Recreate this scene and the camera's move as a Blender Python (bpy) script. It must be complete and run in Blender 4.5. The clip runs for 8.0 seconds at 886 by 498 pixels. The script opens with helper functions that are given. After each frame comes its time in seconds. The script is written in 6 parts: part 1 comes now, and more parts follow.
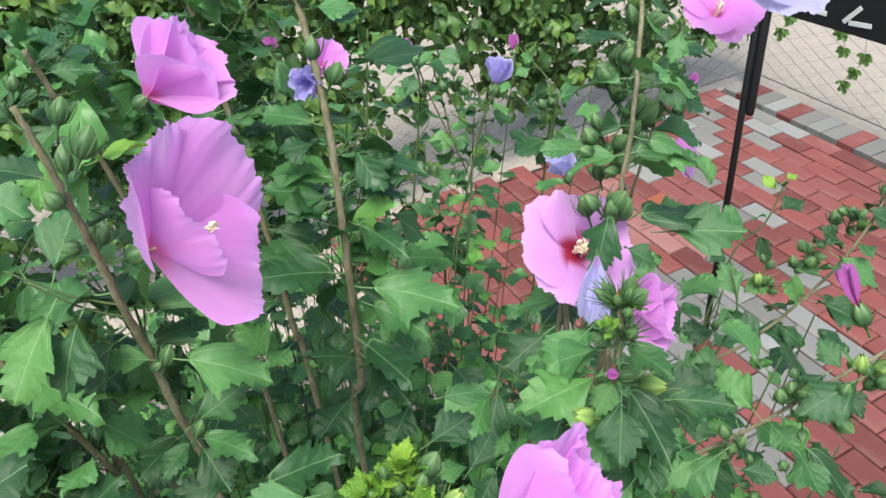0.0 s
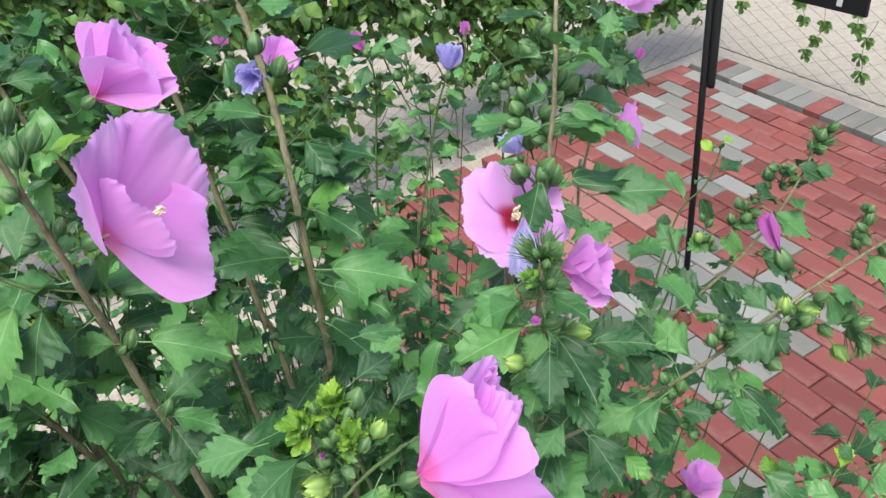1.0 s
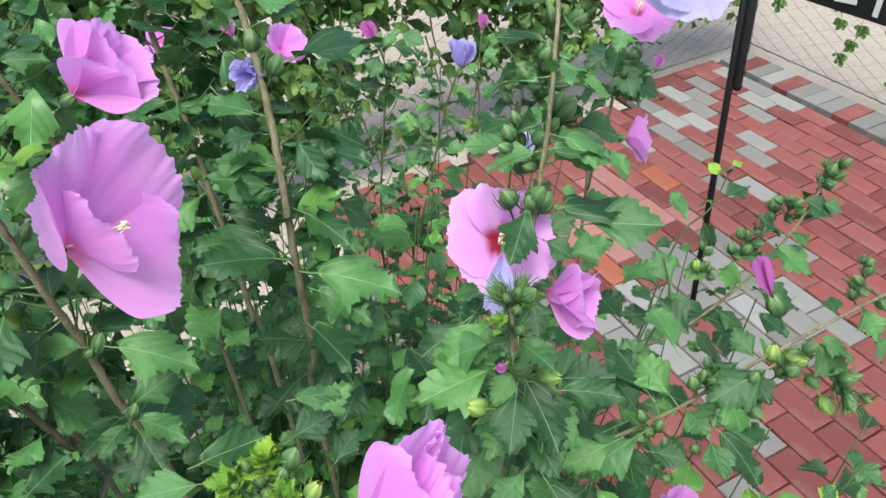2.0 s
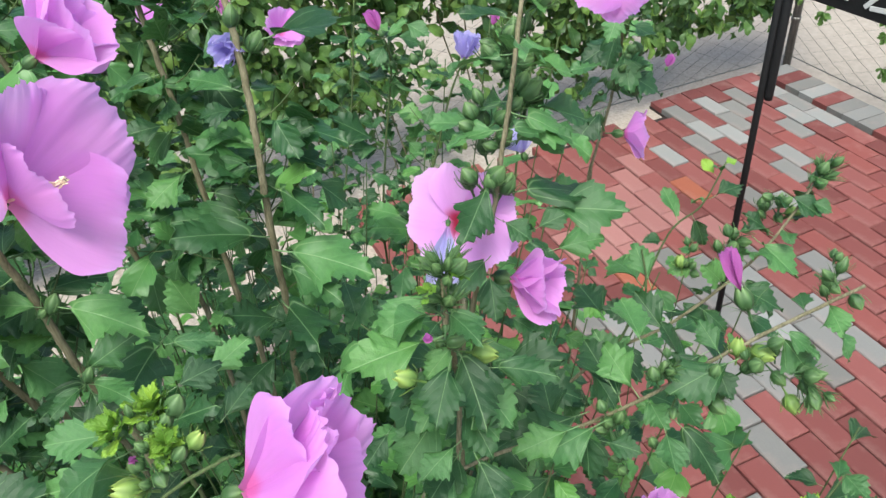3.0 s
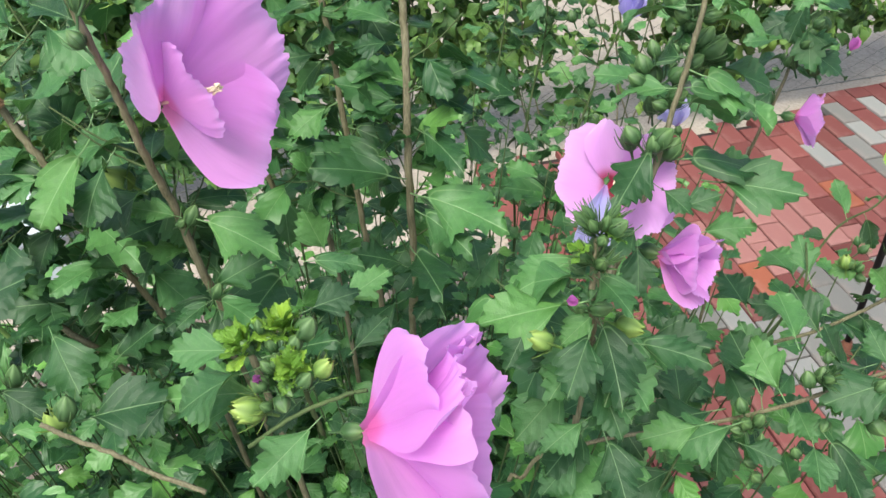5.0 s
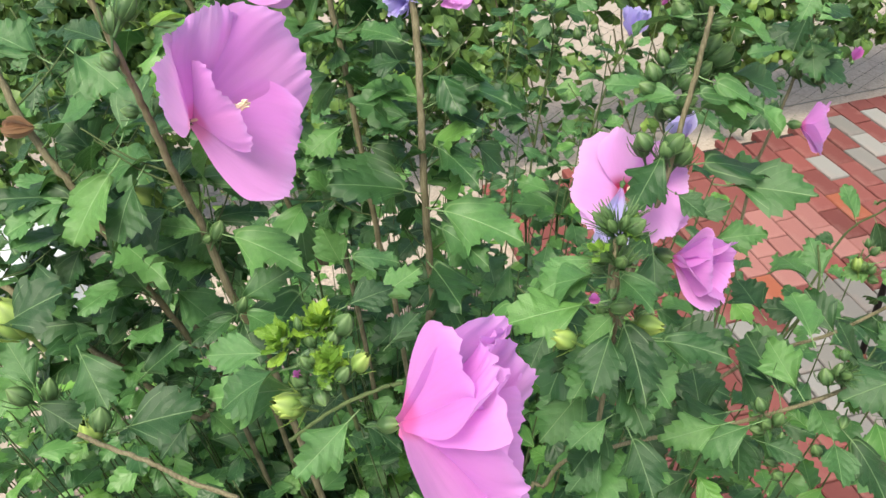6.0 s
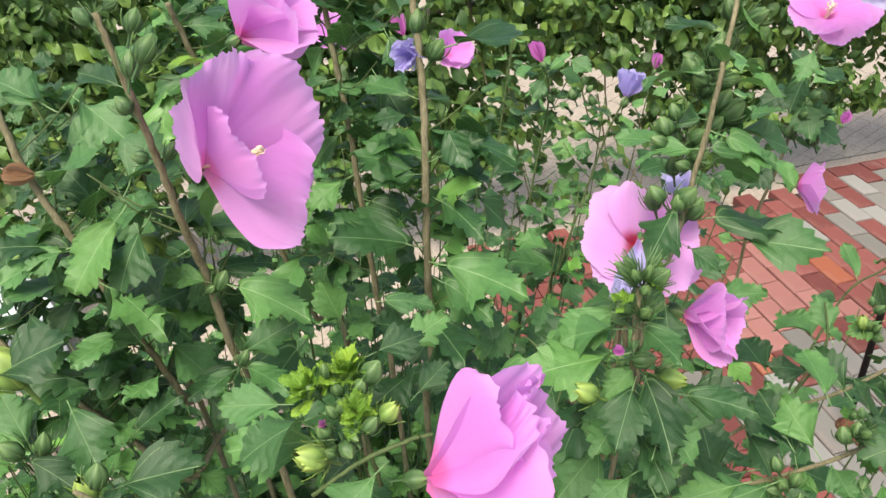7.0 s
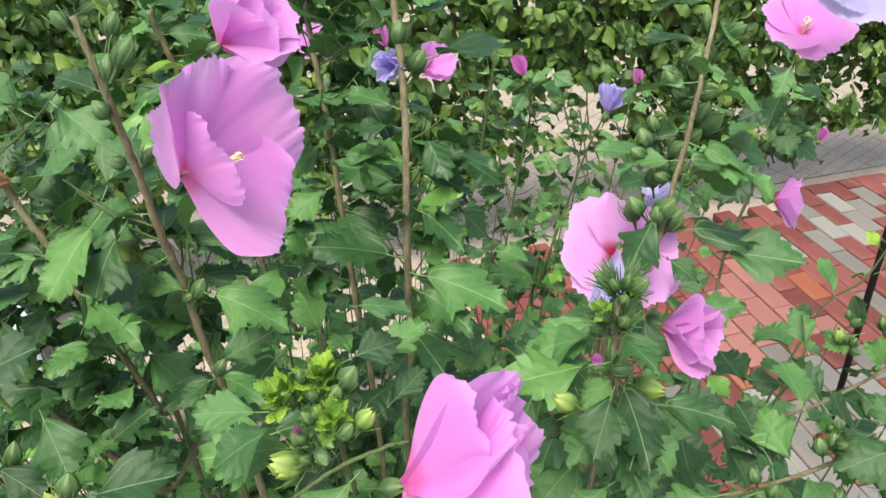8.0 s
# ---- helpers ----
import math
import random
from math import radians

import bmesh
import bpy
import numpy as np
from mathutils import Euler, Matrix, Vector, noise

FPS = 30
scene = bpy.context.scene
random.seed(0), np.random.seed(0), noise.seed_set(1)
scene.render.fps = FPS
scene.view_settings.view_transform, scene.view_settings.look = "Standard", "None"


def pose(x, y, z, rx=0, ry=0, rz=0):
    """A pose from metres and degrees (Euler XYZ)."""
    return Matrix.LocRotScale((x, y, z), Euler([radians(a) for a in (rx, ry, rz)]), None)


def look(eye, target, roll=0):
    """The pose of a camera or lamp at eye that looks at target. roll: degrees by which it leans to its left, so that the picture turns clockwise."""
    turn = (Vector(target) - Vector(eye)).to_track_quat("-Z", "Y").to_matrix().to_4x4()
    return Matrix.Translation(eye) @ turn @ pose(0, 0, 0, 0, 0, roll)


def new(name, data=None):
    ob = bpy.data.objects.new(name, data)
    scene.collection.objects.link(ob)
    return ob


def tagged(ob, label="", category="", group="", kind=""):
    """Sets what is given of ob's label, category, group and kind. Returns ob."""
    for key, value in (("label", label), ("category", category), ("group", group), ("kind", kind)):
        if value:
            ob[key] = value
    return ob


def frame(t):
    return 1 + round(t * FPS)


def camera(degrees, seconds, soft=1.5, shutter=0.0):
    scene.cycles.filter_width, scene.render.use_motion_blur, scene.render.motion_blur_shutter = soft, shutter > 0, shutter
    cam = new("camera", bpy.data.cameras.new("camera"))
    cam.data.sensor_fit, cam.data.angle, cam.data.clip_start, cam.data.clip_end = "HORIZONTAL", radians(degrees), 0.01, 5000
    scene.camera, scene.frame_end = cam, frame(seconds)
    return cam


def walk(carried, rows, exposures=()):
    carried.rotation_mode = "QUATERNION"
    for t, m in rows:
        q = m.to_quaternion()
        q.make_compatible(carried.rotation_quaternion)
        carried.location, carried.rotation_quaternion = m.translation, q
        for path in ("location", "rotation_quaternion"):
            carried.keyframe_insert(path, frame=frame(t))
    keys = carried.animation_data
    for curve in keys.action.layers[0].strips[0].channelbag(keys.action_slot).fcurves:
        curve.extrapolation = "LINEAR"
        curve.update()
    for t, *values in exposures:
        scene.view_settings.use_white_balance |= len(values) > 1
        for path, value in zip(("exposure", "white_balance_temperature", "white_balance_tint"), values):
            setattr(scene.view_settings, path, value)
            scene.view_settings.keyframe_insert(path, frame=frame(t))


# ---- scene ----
cam = camera(58.7, 8.0, soft=1.5)
PATH = [
    (0, (1.117, -1.505, 2.074), (-0.351, -0.82, 0.901), -5.0),
    (0.5, (1.141, -1.489, 2.089), (-0.309, -0.801, 0.896), -6.0),
    (1, (1.159, -1.498, 2.079), (-0.283, -0.786, 0.89), -8.1),
    (1.5, (1.163, -1.484, 2.091), (-0.268, -0.78, 0.883), -7.7),
    (1.7, (1.144, -1.476, 2.1), (-0.269, -0.788, 0.863), -5.7),
    (2.8, (1.167, -1.431, 2.062), (-0.309, -0.835, 0.851), -5.3),
    (3, (1.173, -1.424, 2.073), (-0.306, -0.848, 0.857), -4.7),
    (3.5, (1.161, -1.413, 2.052), (-0.329, -0.898, 0.823), -3.1),
    (4, (1.169, -1.423, 2.045), (-0.352, -1.022, 0.809), -2.9),
    (4.5, (1.163, -1.432, 2.049), (-0.371, -1.104, 0.808), -3.3),
    (4.7, (1.148, -1.433, 2.05), (-0.375, -1.128, 0.79), -2.9),
    (5.8, (1.168, -1.438, 2.047), (-0.398, -1.211, 0.825), -6.8),
    (6, (1.164, -1.444, 2.05), (-0.402, -1.172, 0.836), -5.6),
    (6.5, (1.17, -1.447, 2.048), (-0.441, -1.153, 0.899), -4.9),
    (7, (1.157, -1.46, 2.042), (-0.484, -1.114, 0.952), -3.9),
    (7.5, (1.14, -1.469, 2.044), (-0.493, -1.08, 0.957), -1.4),
    (8, (1.158, -1.459, 2.039), (-0.49, -1.063, 0.978), -2.6),
]
walk(cam, [(t, look(eye, target, roll)) for t, eye, target, roll in PATH],
     [(0.0, 0.99, 6150, 1), (4.5, 0.98, 6200, 0), (6.5, 1.06, 7050, 5), (8.0, 1.03, 6900, 4)])

# ---- world, sun and exposure ----
SUN_UP, SUN_TURN = radians(62), radians(125)
world = bpy.data.worlds.new("sky")
scene.world = world
world.use_nodes = True
wn, wl = world.node_tree.nodes, world.node_tree.links
sky = wn.new("ShaderNodeTexSky")
sky.sky_type, sky.sun_disc = "NISHITA", False
sky.sun_elevation, sky.sun_rotation = SUN_UP, SUN_TURN
sky.air_density, sky.dust_density, sky.ozone_density = 1.0, 4.0, 0.6
wn["Background"].inputs["Strength"].default_value = 0.13
wl.new(sky.outputs["Color"], wn["Background"].inputs["Color"])
sun_data = bpy.data.lights.new("sun", "SUN")
sun_data.energy, sun_data.angle, sun_data.color = 2.2, radians(26), (1.0, 0.95, 0.86)
sun = new("sun", sun_data)
sun_dir = Vector((math.sin(SUN_TURN) * math.cos(SUN_UP), math.cos(SUN_TURN) * math.cos(SUN_UP), math.sin(SUN_UP)))
sun.matrix_basis = look(sun_dir * 20, (0, 0, 0))


# ---- materials ----
def mat(name, rough=0.6, spec=0.4):
    m = bpy.data.materials.new(name)
    m.use_nodes = True
    b = m.node_tree.nodes["Principled BSDF"]
    b.inputs["Roughness"].default_value = rough
    b.inputs["Specular IOR Level"].default_value = spec
    return m, m.node_tree.nodes, m.node_tree.links, b


def node(ns, kind, **values):
    n = ns.new(kind)
    for key, value in values.items():
        n.inputs[key].default_value = value
    return n


def ramp(ns, ls, source, stops):
    r = ns.new("ShaderNodeValToRGB")
    e = r.color_ramp.elements
    while len(e) < len(stops):
        e.new(0.5)
    for el, (p, c) in zip(e, stops):
        el.position, el.color = p, (*c, 1) if len(c) == 3 else c
    ls.new(source, r.inputs[0])
    return r


def maths(ns, ls, op, a, b=None, clamp=False):
    n = ns.new("ShaderNodeMath")
    n.operation, n.use_clamp = op, clamp
    for i, v in enumerate((a, b)):
        if v is None:
            continue
        if isinstance(v, (int, float)):
            n.inputs[i].default_value = v
        else:
            ls.new(v, n.inputs[i])
    return n.outputs[0]


def mix(ns, ls, fac, a, b, blend="MIX"):
    n = ns.new("ShaderNodeMix")
    n.data_type, n.blend_type = "RGBA", blend
    for i, v in ((0, fac), (6, a), (7, b)):
        if isinstance(v, (int, float)):
            n.inputs[i].default_value = v
        elif isinstance(v, tuple):
            n.inputs[i].default_value = (*v, 1)
        else:
            ls.new(v, n.inputs[i])
    return n.outputs[2]


def bump(ns, ls, b, height, strength=0.3, distance=0.002):
    n = node(ns, "ShaderNodeBump", Strength=strength, Distance=distance)
    ls.new(height, n.inputs["Height"])
    ls.new(n.outputs[0], b.inputs["Normal"])


def noise_tex(ns, ls, scale, detail=4, coords="Object", rough=0.55):
    tc = ns.new("ShaderNodeTexCoord")
    n = node(ns, "ShaderNodeTexNoise", Scale=scale, Detail=detail, Roughness=rough)
    ls.new(tc.outputs[coords], n.inputs["Vector"])
    return n.outputs["Fac"]


def translucent(ns, ls, b, colour, amount):
    t = ns.new("ShaderNodeBsdfTranslucent")
    if isinstance(colour, tuple):
        t.inputs[0].default_value = (*colour, 1)
    else:
        ls.new(colour, t.inputs[0])
    s = ns.new("ShaderNodeMixShader")
    s.inputs[0].default_value = amount
    ls.new(b.outputs[0], s.inputs[1])
    ls.new(t.outputs[0], s.inputs[2])
    ls.new(s.outputs[0], ns["Material Output"].inputs[0])


def leaf_material(name, dark, light, vein, per_object, gloss=0.42):
    m, ns, ls, b = mat(name, gloss + 0.02, 0.50)
    uv = ns.new("ShaderNodeUVMap")
    sep = ns.new("ShaderNodeSeparateXYZ")
    ls.new(uv.outputs[0], sep.inputs[0])
    side = maths(ns, ls, "ABSOLUTE", maths(ns, ls, "SUBTRACT", sep.outputs[0], 0.5))

    def line(distance, width):
        return maths(ns, ls, "SUBTRACT", 1.0, maths(ns, ls, "DIVIDE", distance, width), True)

    mid = line(side, 0.010)
    # side veins run forwards from the midrib
    run = maths(ns, ls, "SUBTRACT", sep.outputs[1], maths(ns, ls, "MULTIPLY", side, 1.15))
    wave = maths(ns, ls, "PINGPONG", maths(ns, ls, "MULTIPLY", run, 4.6), 0.5)
    lateral = maths(ns, ls, "MULTIPLY", line(wave, 0.034), maths(ns, ls, "GREATER_THAN", run, 0.12))
    # two strong veins fan out from the foot
    fan = maths(ns, ls, "ABSOLUTE", maths(ns, ls, "SUBTRACT", side, maths(ns, ls, "MULTIPLY", sep.outputs[1], 0.72)))
    fan = maths(ns, ls, "MULTIPLY", line(fan, 0.008), maths(ns, ls, "LESS_THAN", sep.outputs[1], 0.42))
    lines = maths(ns, ls, "MAXIMUM", mid, maths(ns, ls, "MAXIMUM", maths(ns, ls, "MULTIPLY", fan, 0.85), maths(ns, ls, "MULTIPLY", lateral, 0.30)))
    if per_object:
        info = ns.new("ShaderNodeObjectInfo").outputs["Random"]
    else:
        info = ns.new("ShaderNodeNewGeometry").outputs["Random Per Island"]
    tone = ramp(ns, ls, info, [(0.0, tuple(c * 0.65 for c in dark)), (0.35, dark), (0.82, light), (0.95, tuple(c * k for c, k in zip(light, (1.15, 1.10, 1.0)))), (1.0, tuple(c * k for c, k in zip(light, (1.25, 1.15, 0.95))))])
    mottled = mix(ns, ls, noise_tex(ns, ls, 14, 3), tone.outputs[0], tuple(c * 0.6 for c in dark), "MIX")
    soft = mix(ns, ls, 0.55, tone.outputs[0], mottled)
    colour = mix(ns, ls, maths(ns, ls, "MULTIPLY", lines, 0.62), soft, vein)
    ls.new(colour, b.inputs["Base Color"])
    puff = maths(ns, ls, "SUBTRACT", maths(ns, ls, "MULTIPLY", wave, 1.2), maths(ns, ls, "MULTIPLY", mid, 0.6))
    grain = noise_tex(ns, ls, 55, 4)
    bump(ns, ls, b, maths(ns, ls, "ADD", puff, maths(ns, ls, "MULTIPLY", grain, 0.9)), 0.38, 0.0013)
    translucent(ns, ls, b, mix(ns, ls, 0.35, colour, (0.12, 0.27, 0.04)), 0.25)
    return m


LEAF = leaf_material("hibiscus_leaf", (0.028, 0.090, 0.028), (0.106, 0.262, 0.078), (0.27, 0.42, 0.19), True)
LEAF_MASS = leaf_material("hibiscus_leaf_mass", (0.030, 0.102, 0.030), (0.126, 0.306, 0.082), (0.25, 0.40, 0.17), False)
LEAF_YOUNG = leaf_material("young_leaf", (0.125, 0.27, 0.025), (0.26, 0.44, 0.05), (0.35, 0.52, 0.14), True)
# young leaf colour, lightened to brighten the dim parts of the shrubs
LIT_YOUNG_MASS = leaf_material("lit_young_leaf_mass", (0.075, 0.215, 0.040), (0.16, 0.37, 0.07), (0.30, 0.48, 0.16), False)
VINE_LEAF = leaf_material("creeper_leaf", (0.044, 0.112, 0.024), (0.165, 0.290, 0.060), (0.22, 0.33, 0.11), False, 0.5)


def bark_material(name, a, c, scale=60, patch=(0.16, 0.15, 0.07)):
    m, ns, ls, b = mat(name, 0.85, 0.2)
    grain = noise_tex(ns, ls, scale, 5)
    place = ns.new("ShaderNodeTexCoord")
    drawn = node(ns, "ShaderNodeMapping")
    drawn.inputs["Scale"].default_value = (1, 1, 0.05)
    ls.new(place.outputs["Object"], drawn.inputs["Vector"])
    fibre = node(ns, "ShaderNodeTexNoise", Scale=900, Detail=3)
    ls.new(drawn.outputs[0], fibre.inputs["Vector"])
    n = maths(ns, ls, "ADD", maths(ns, ls, "MULTIPLY", grain, 0.45), maths(ns, ls, "MULTIPLY", fibre.outputs["Fac"], 0.55))
    big = noise_tex(ns, ls, 9, 2)
    r = ramp(ns, ls, n, [(0.38, a), (0.62, c)])
    col = mix(ns, ls, maths(ns, ls, "MULTIPLY", big, 0.5), r.outputs[0], patch)
    ls.new(col, b.inputs["Base Color"])
    bump(ns, ls, b, n, 0.5, 0.001)
    return m


BARK = bark_material("grey_brown_bark", (0.082, 0.074, 0.048), (0.245, 0.218, 0.150))
TWIG = bark_material("green_twig", (0.034, 0.062, 0.022), (0.075, 0.110, 0.042), 60, (0.085, 0.100, 0.045))


def petal_material(name, edge, body, heart, vein=0.12, eye=0.10):
    m, ns, ls, b = mat(name, 0.62, 0.25)
    uv = ns.new("ShaderNodeUVMap")
    sep = ns.new("ShaderNodeSeparateXYZ")
    ls.new(uv.outputs[0], sep.inputs[0])
    ang = maths(ns, ls, "SUBTRACT", sep.outputs[0], 0.5)
    stretch = ns.new("ShaderNodeCombineXYZ")
    ls.new(maths(ns, ls, "MULTIPLY", ang, 26.0), stretch.inputs[0])
    ls.new(maths(ns, ls, "MULTIPLY", sep.outputs[1], 2.2), stretch.inputs[1])
    n = node(ns, "ShaderNodeTexNoise", Scale=1.6, Detail=3)
    ls.new(stretch.outputs[0], n.inputs["Vector"])
    r = ramp(ns, ls, sep.outputs[1], [(0.0, heart), (eye, heart), (eye * 2 + 0.04, body), (0.8, body), (1.0, edge)])
    r.color_ramp.interpolation = "EASE"
    streak = mix(ns, ls, maths(ns, ls, "MULTIPLY", maths(ns, ls, "SUBTRACT", n.outputs["Fac"], 0.45, True), vein * 4, True), r.outputs[0], tuple(c * 0.62 for c in body))
    ls.new(streak, b.inputs["Base Color"])
    bump(ns, ls, b, n.outputs["Fac"], 0.14, 0.0010)
    translucent(ns, ls, b, mix(ns, ls, 0.50, streak, tuple(c ** 0.5 for c in edge)), 0.52)
    return m


PINK = petal_material("pink_petal", (0.76, 0.370, 0.82), (0.75, 0.305, 0.75), (0.74, 0.18, 0.50))
PINK_RED = petal_material("pink_petal_red_eye", (0.76, 0.43, 0.83), (0.75, 0.38, 0.79), (0.40, 0.01, 0.05), eye=0.17)
LAVENDER = petal_material("lavender_petal", (0.46, 0.42, 0.78), (0.40, 0.33, 0.72), (0.30, 0.16, 0.52))
PALE = petal_material("pale_lavender_petal", (0.52, 0.48, 0.76), (0.46, 0.42, 0.72), (0.45, 0.25, 0.55))
MAGENTA = petal_material("magenta_bud", (0.46, 0.12, 0.42), (0.50, 0.13, 0.45), (0.36, 0.06, 0.26), 0.5)
BROWN = petal_material("withered_petal", (0.30, 0.17, 0.10), (0.24, 0.13, 0.07), (0.16, 0.10, 0.05), 0.6)


def plain(name, c, rough=0.6, scale=30, vary=0.35, relief=0.2, metal=0.0, spec=0.4, depth=0.002):
    m, ns, ls, b = mat(name, rough, spec)
    b.inputs["Metallic"].default_value = metal
    n = noise_tex(ns, ls, scale, 5)
    r = ramp(ns, ls, n, [(0.25, tuple(v * (1 - vary) for v in c)), (0.75, tuple(min(1, v * (1 + vary)) for v in c))])
    big = noise_tex(ns, ls, scale / 12, 2)
    col = mix(ns, ls, maths(ns, ls, "MULTIPLY", big, vary), r.outputs[0], tuple(v * 0.6 for v in c))
    ls.new(col, b.inputs["Base Color"])
    if relief:
        bump(ns, ls, b, n, relief, depth)
    return m


def bud_material(name, a, c):
    m, ns, ls, b = mat(name, 0.5, 0.35)
    uv = ns.new("ShaderNodeUVMap")
    sep = ns.new("ShaderNodeSeparateXYZ")
    ls.new(uv.outputs[0], sep.inputs[0])
    rib = maths(ns, ls, "POWER", maths(ns, ls, "SUBTRACT", 1.0, sep.outputs[0], True), 0.8)
    r = ramp(ns, ls, sep.outputs[1], [(0.0, a), (0.45, a), (1.0, c)])
    col = mix(ns, ls, maths(ns, ls, "MULTIPLY", rib, 0.55), r.outputs[0], tuple(v * 0.45 for v in a))
    mott = mix(ns, ls, maths(ns, ls, "MULTIPLY", noise_tex(ns, ls, 4, 4), 0.5), col, tuple(v * 0.7 for v in a))
    ls.new(mott, b.inputs["Base Color"])
    bump(ns, ls, b, noise_tex(ns, ls, 9, 3), 0.2, 0.0006)
    return m


BUD = bud_material("green_calyx", (0.050, 0.112, 0.038), (0.168, 0.270, 0.094))
BUD_YOUNG = bud_material("lime_calyx", (0.135, 0.235, 0.055), (0.36, 0.47, 0.11))
POLLEN = plain("cream_pollen", (0.86, 0.72, 0.50), 0.8, 900, 0.2, 0.4)
BLACK_METAL = plain("black_powder_coat", (0.010, 0.010, 0.011), 0.6, 200, 0.3, 0.08, 0.0, 0.22)
RUST = plain("rusty_foot", (0.10, 0.035, 0.02), 0.85, 120, 0.5, 0.5)
STEEL = plain("galvanised_steel", (0.20, 0.19, 0.175), 0.5, 80, 0.3, 0.15, 0.6)
WIRE = plain("weathered_wire", (0.16, 0.145, 0.125), 0.6, 60, 0.35, 0.1, 0.4)
WHITE_INK = plain("white_lettering", (0.50, 0.50, 0.49), 0.6, 100, 0.08, 0.0)
SOIL = plain("garden_soil", (0.185, 0.150, 0.135), 0.95, 45, 0.6, 0.9, depth=0.02)
# joint sand darkened to paint in the shade between the pavers
SHADED_SAND = plain("shaded_joint_sand", (0.026, 0.017, 0.015), 0.95, 160, 0.5, 0.5)
PAVING = plain("pale_concrete_ground", (0.325, 0.277, 0.237), 0.9, 26, 0.14, 0.3, depth=0.003)
# gravel colour lifted to make up for the creeper's shade
GRAVEL = plain("lightened_gravel", (0.37, 0.315, 0.27), 0.95, 70, 0.28, 0.8, depth=0.012)
CHIP = plain("pale_wood_chip", (0.48, 0.41, 0.36), 0.9, 60, 0.3, 0.3)
DRY_LEAF = plain("dry_leaf", (0.20, 0.085, 0.04), 0.85, 60, 0.4, 0.3)
WHITE_PLASTIC = plain("white_plastic", (0.52, 0.56, 0.62), 0.45, 14, 0.08, 0.05)
GREY_EDGE = plain("grey_plastic_trim", (0.22, 0.22, 0.23), 0.5, 40, 0.2, 0.05)


def brick_material(name, tones, per_object):
    m, ns, ls, b = mat(name, 0.88, 0.25)
    if per_object:
        pick = ns.new("ShaderNodeObjectInfo").outputs["Random"]
    else:
        pick = ns.new("ShaderNodeNewGeometry").outputs["Random Per Island"]
    r = ramp(ns, ls, pick, tones)
    fine = noise_tex(ns, ls, 190, 6)
    blot = noise_tex(ns, ls, 11, 3)
    c1 = mix(ns, ls, maths(ns, ls, "MULTIPLY", fine, 0.55), r.outputs[0], mix(ns, ls, 0.5, r.outputs[0], (0.08, 0.05, 0.045)))
    dusty = maths(ns, ls, "MULTIPLY", maths(ns, ls, "SUBTRACT", blot, 0.50, True), 1.0, True)
    c2 = mix(ns, ls, dusty, c1, (0.36, 0.235, 0.21))
    ls.new(c2, b.inputs["Base Color"])
    bump(ns, ls, b, fine, 0.45, 0.0015)
    return m


RED_TONES = [(0.0, (0.125, 0.034, 0.032)), (0.35, (0.170, 0.048, 0.045)), (0.7, (0.212, 0.066, 0.062)), (1.0, (0.215, 0.058, 0.052))]
PALE_TONES = [(0.0, (0.275, 0.115, 0.108)), (1.0, (0.32, 0.145, 0.135))]
GREY_TONES = [(0.0, (0.150, 0.146, 0.138)), (0.6, (0.196, 0.193, 0.187)), (1.0, (0.262, 0.262, 0.257))]
BRICK_RED, BRICK_RED_MASS = brick_material("red_paver", RED_TONES, True), brick_material("red_paver_mass", RED_TONES, False)
BRICK_GREY, BRICK_GREY_MASS = brick_material("grey_paver", GREY_TONES, True), brick_material("grey_paver_mass", GREY_TONES, False)
BRICK_PALE = brick_material("pale_pink_paver", PALE_TONES, True)
BRICK_ORANGE = brick_material("orange_paver", [(0.0, (0.27, 0.080, 0.046)), (1.0, (0.30, 0.090, 0.050))], True)

# ---- mesh helpers ----
PLACE = {}


def mesh(name, verts, faces, material, uvs=None, smooth=True):
    me = bpy.data.meshes.new(name)
    me.from_pydata([tuple(v) for v in verts], [], [tuple(int(i) for i in f) for f in faces])
    if uvs is not None:
        layer = me.uv_layers.new(name="UVMap")
        loops = np.empty(len(me.loops), dtype=np.int32)
        me.loops.foreach_get("vertex_index", loops)
        layer.data.foreach_set("uv", np.asarray(uvs, dtype=np.float32)[loops].ravel())
    if smooth:
        me.polygons.foreach_set("use_smooth", [True] * len(me.polygons))
    for m in material if isinstance(material, (list, tuple)) else [material]:
        me.materials.append(m)
    me.update()
    return me


def attach(name, me, parent, m=Matrix.Identity(4), label=""):
    ob = new(name, me)
    if parent is not None:
        ob.parent = parent
        ob.matrix_parent_inverse = PLACE[parent].inverted()
    ob.matrix_basis = m
    PLACE[ob] = m.copy()
    if label:
        ob["label"] = label
    return ob


def thing(name, at, label, category, group="", kind=""):
    ob = new(name)
    ob.empty_display_size = 0.05
    ob.matrix_basis = Matrix.Translation(at)
    PLACE[ob] = Matrix.Translation(at)
    return tagged(ob, label, category, group, kind)


def bm_mesh(name, bm, material, smooth=False):
    me = bpy.data.meshes.new(name)
    bm.to_mesh(me)
    bm.free()
    if smooth:
        me.polygons.foreach_set("use_smooth", [True] * len(me.polygons))
    me.materials.append(material)
    return me


def box(sx, sy, sz, bevel=0.004):
    bm = bmesh.new()
    bmesh.ops.create_cube(bm, size=1, matrix=Matrix.Diagonal((sx, sy, sz, 1)))
    if bevel:
        bmesh.ops.bevel(bm, geom=bm.edges[:], offset=bevel, segments=2, profile=0.6, affect="EDGES")
    return bm


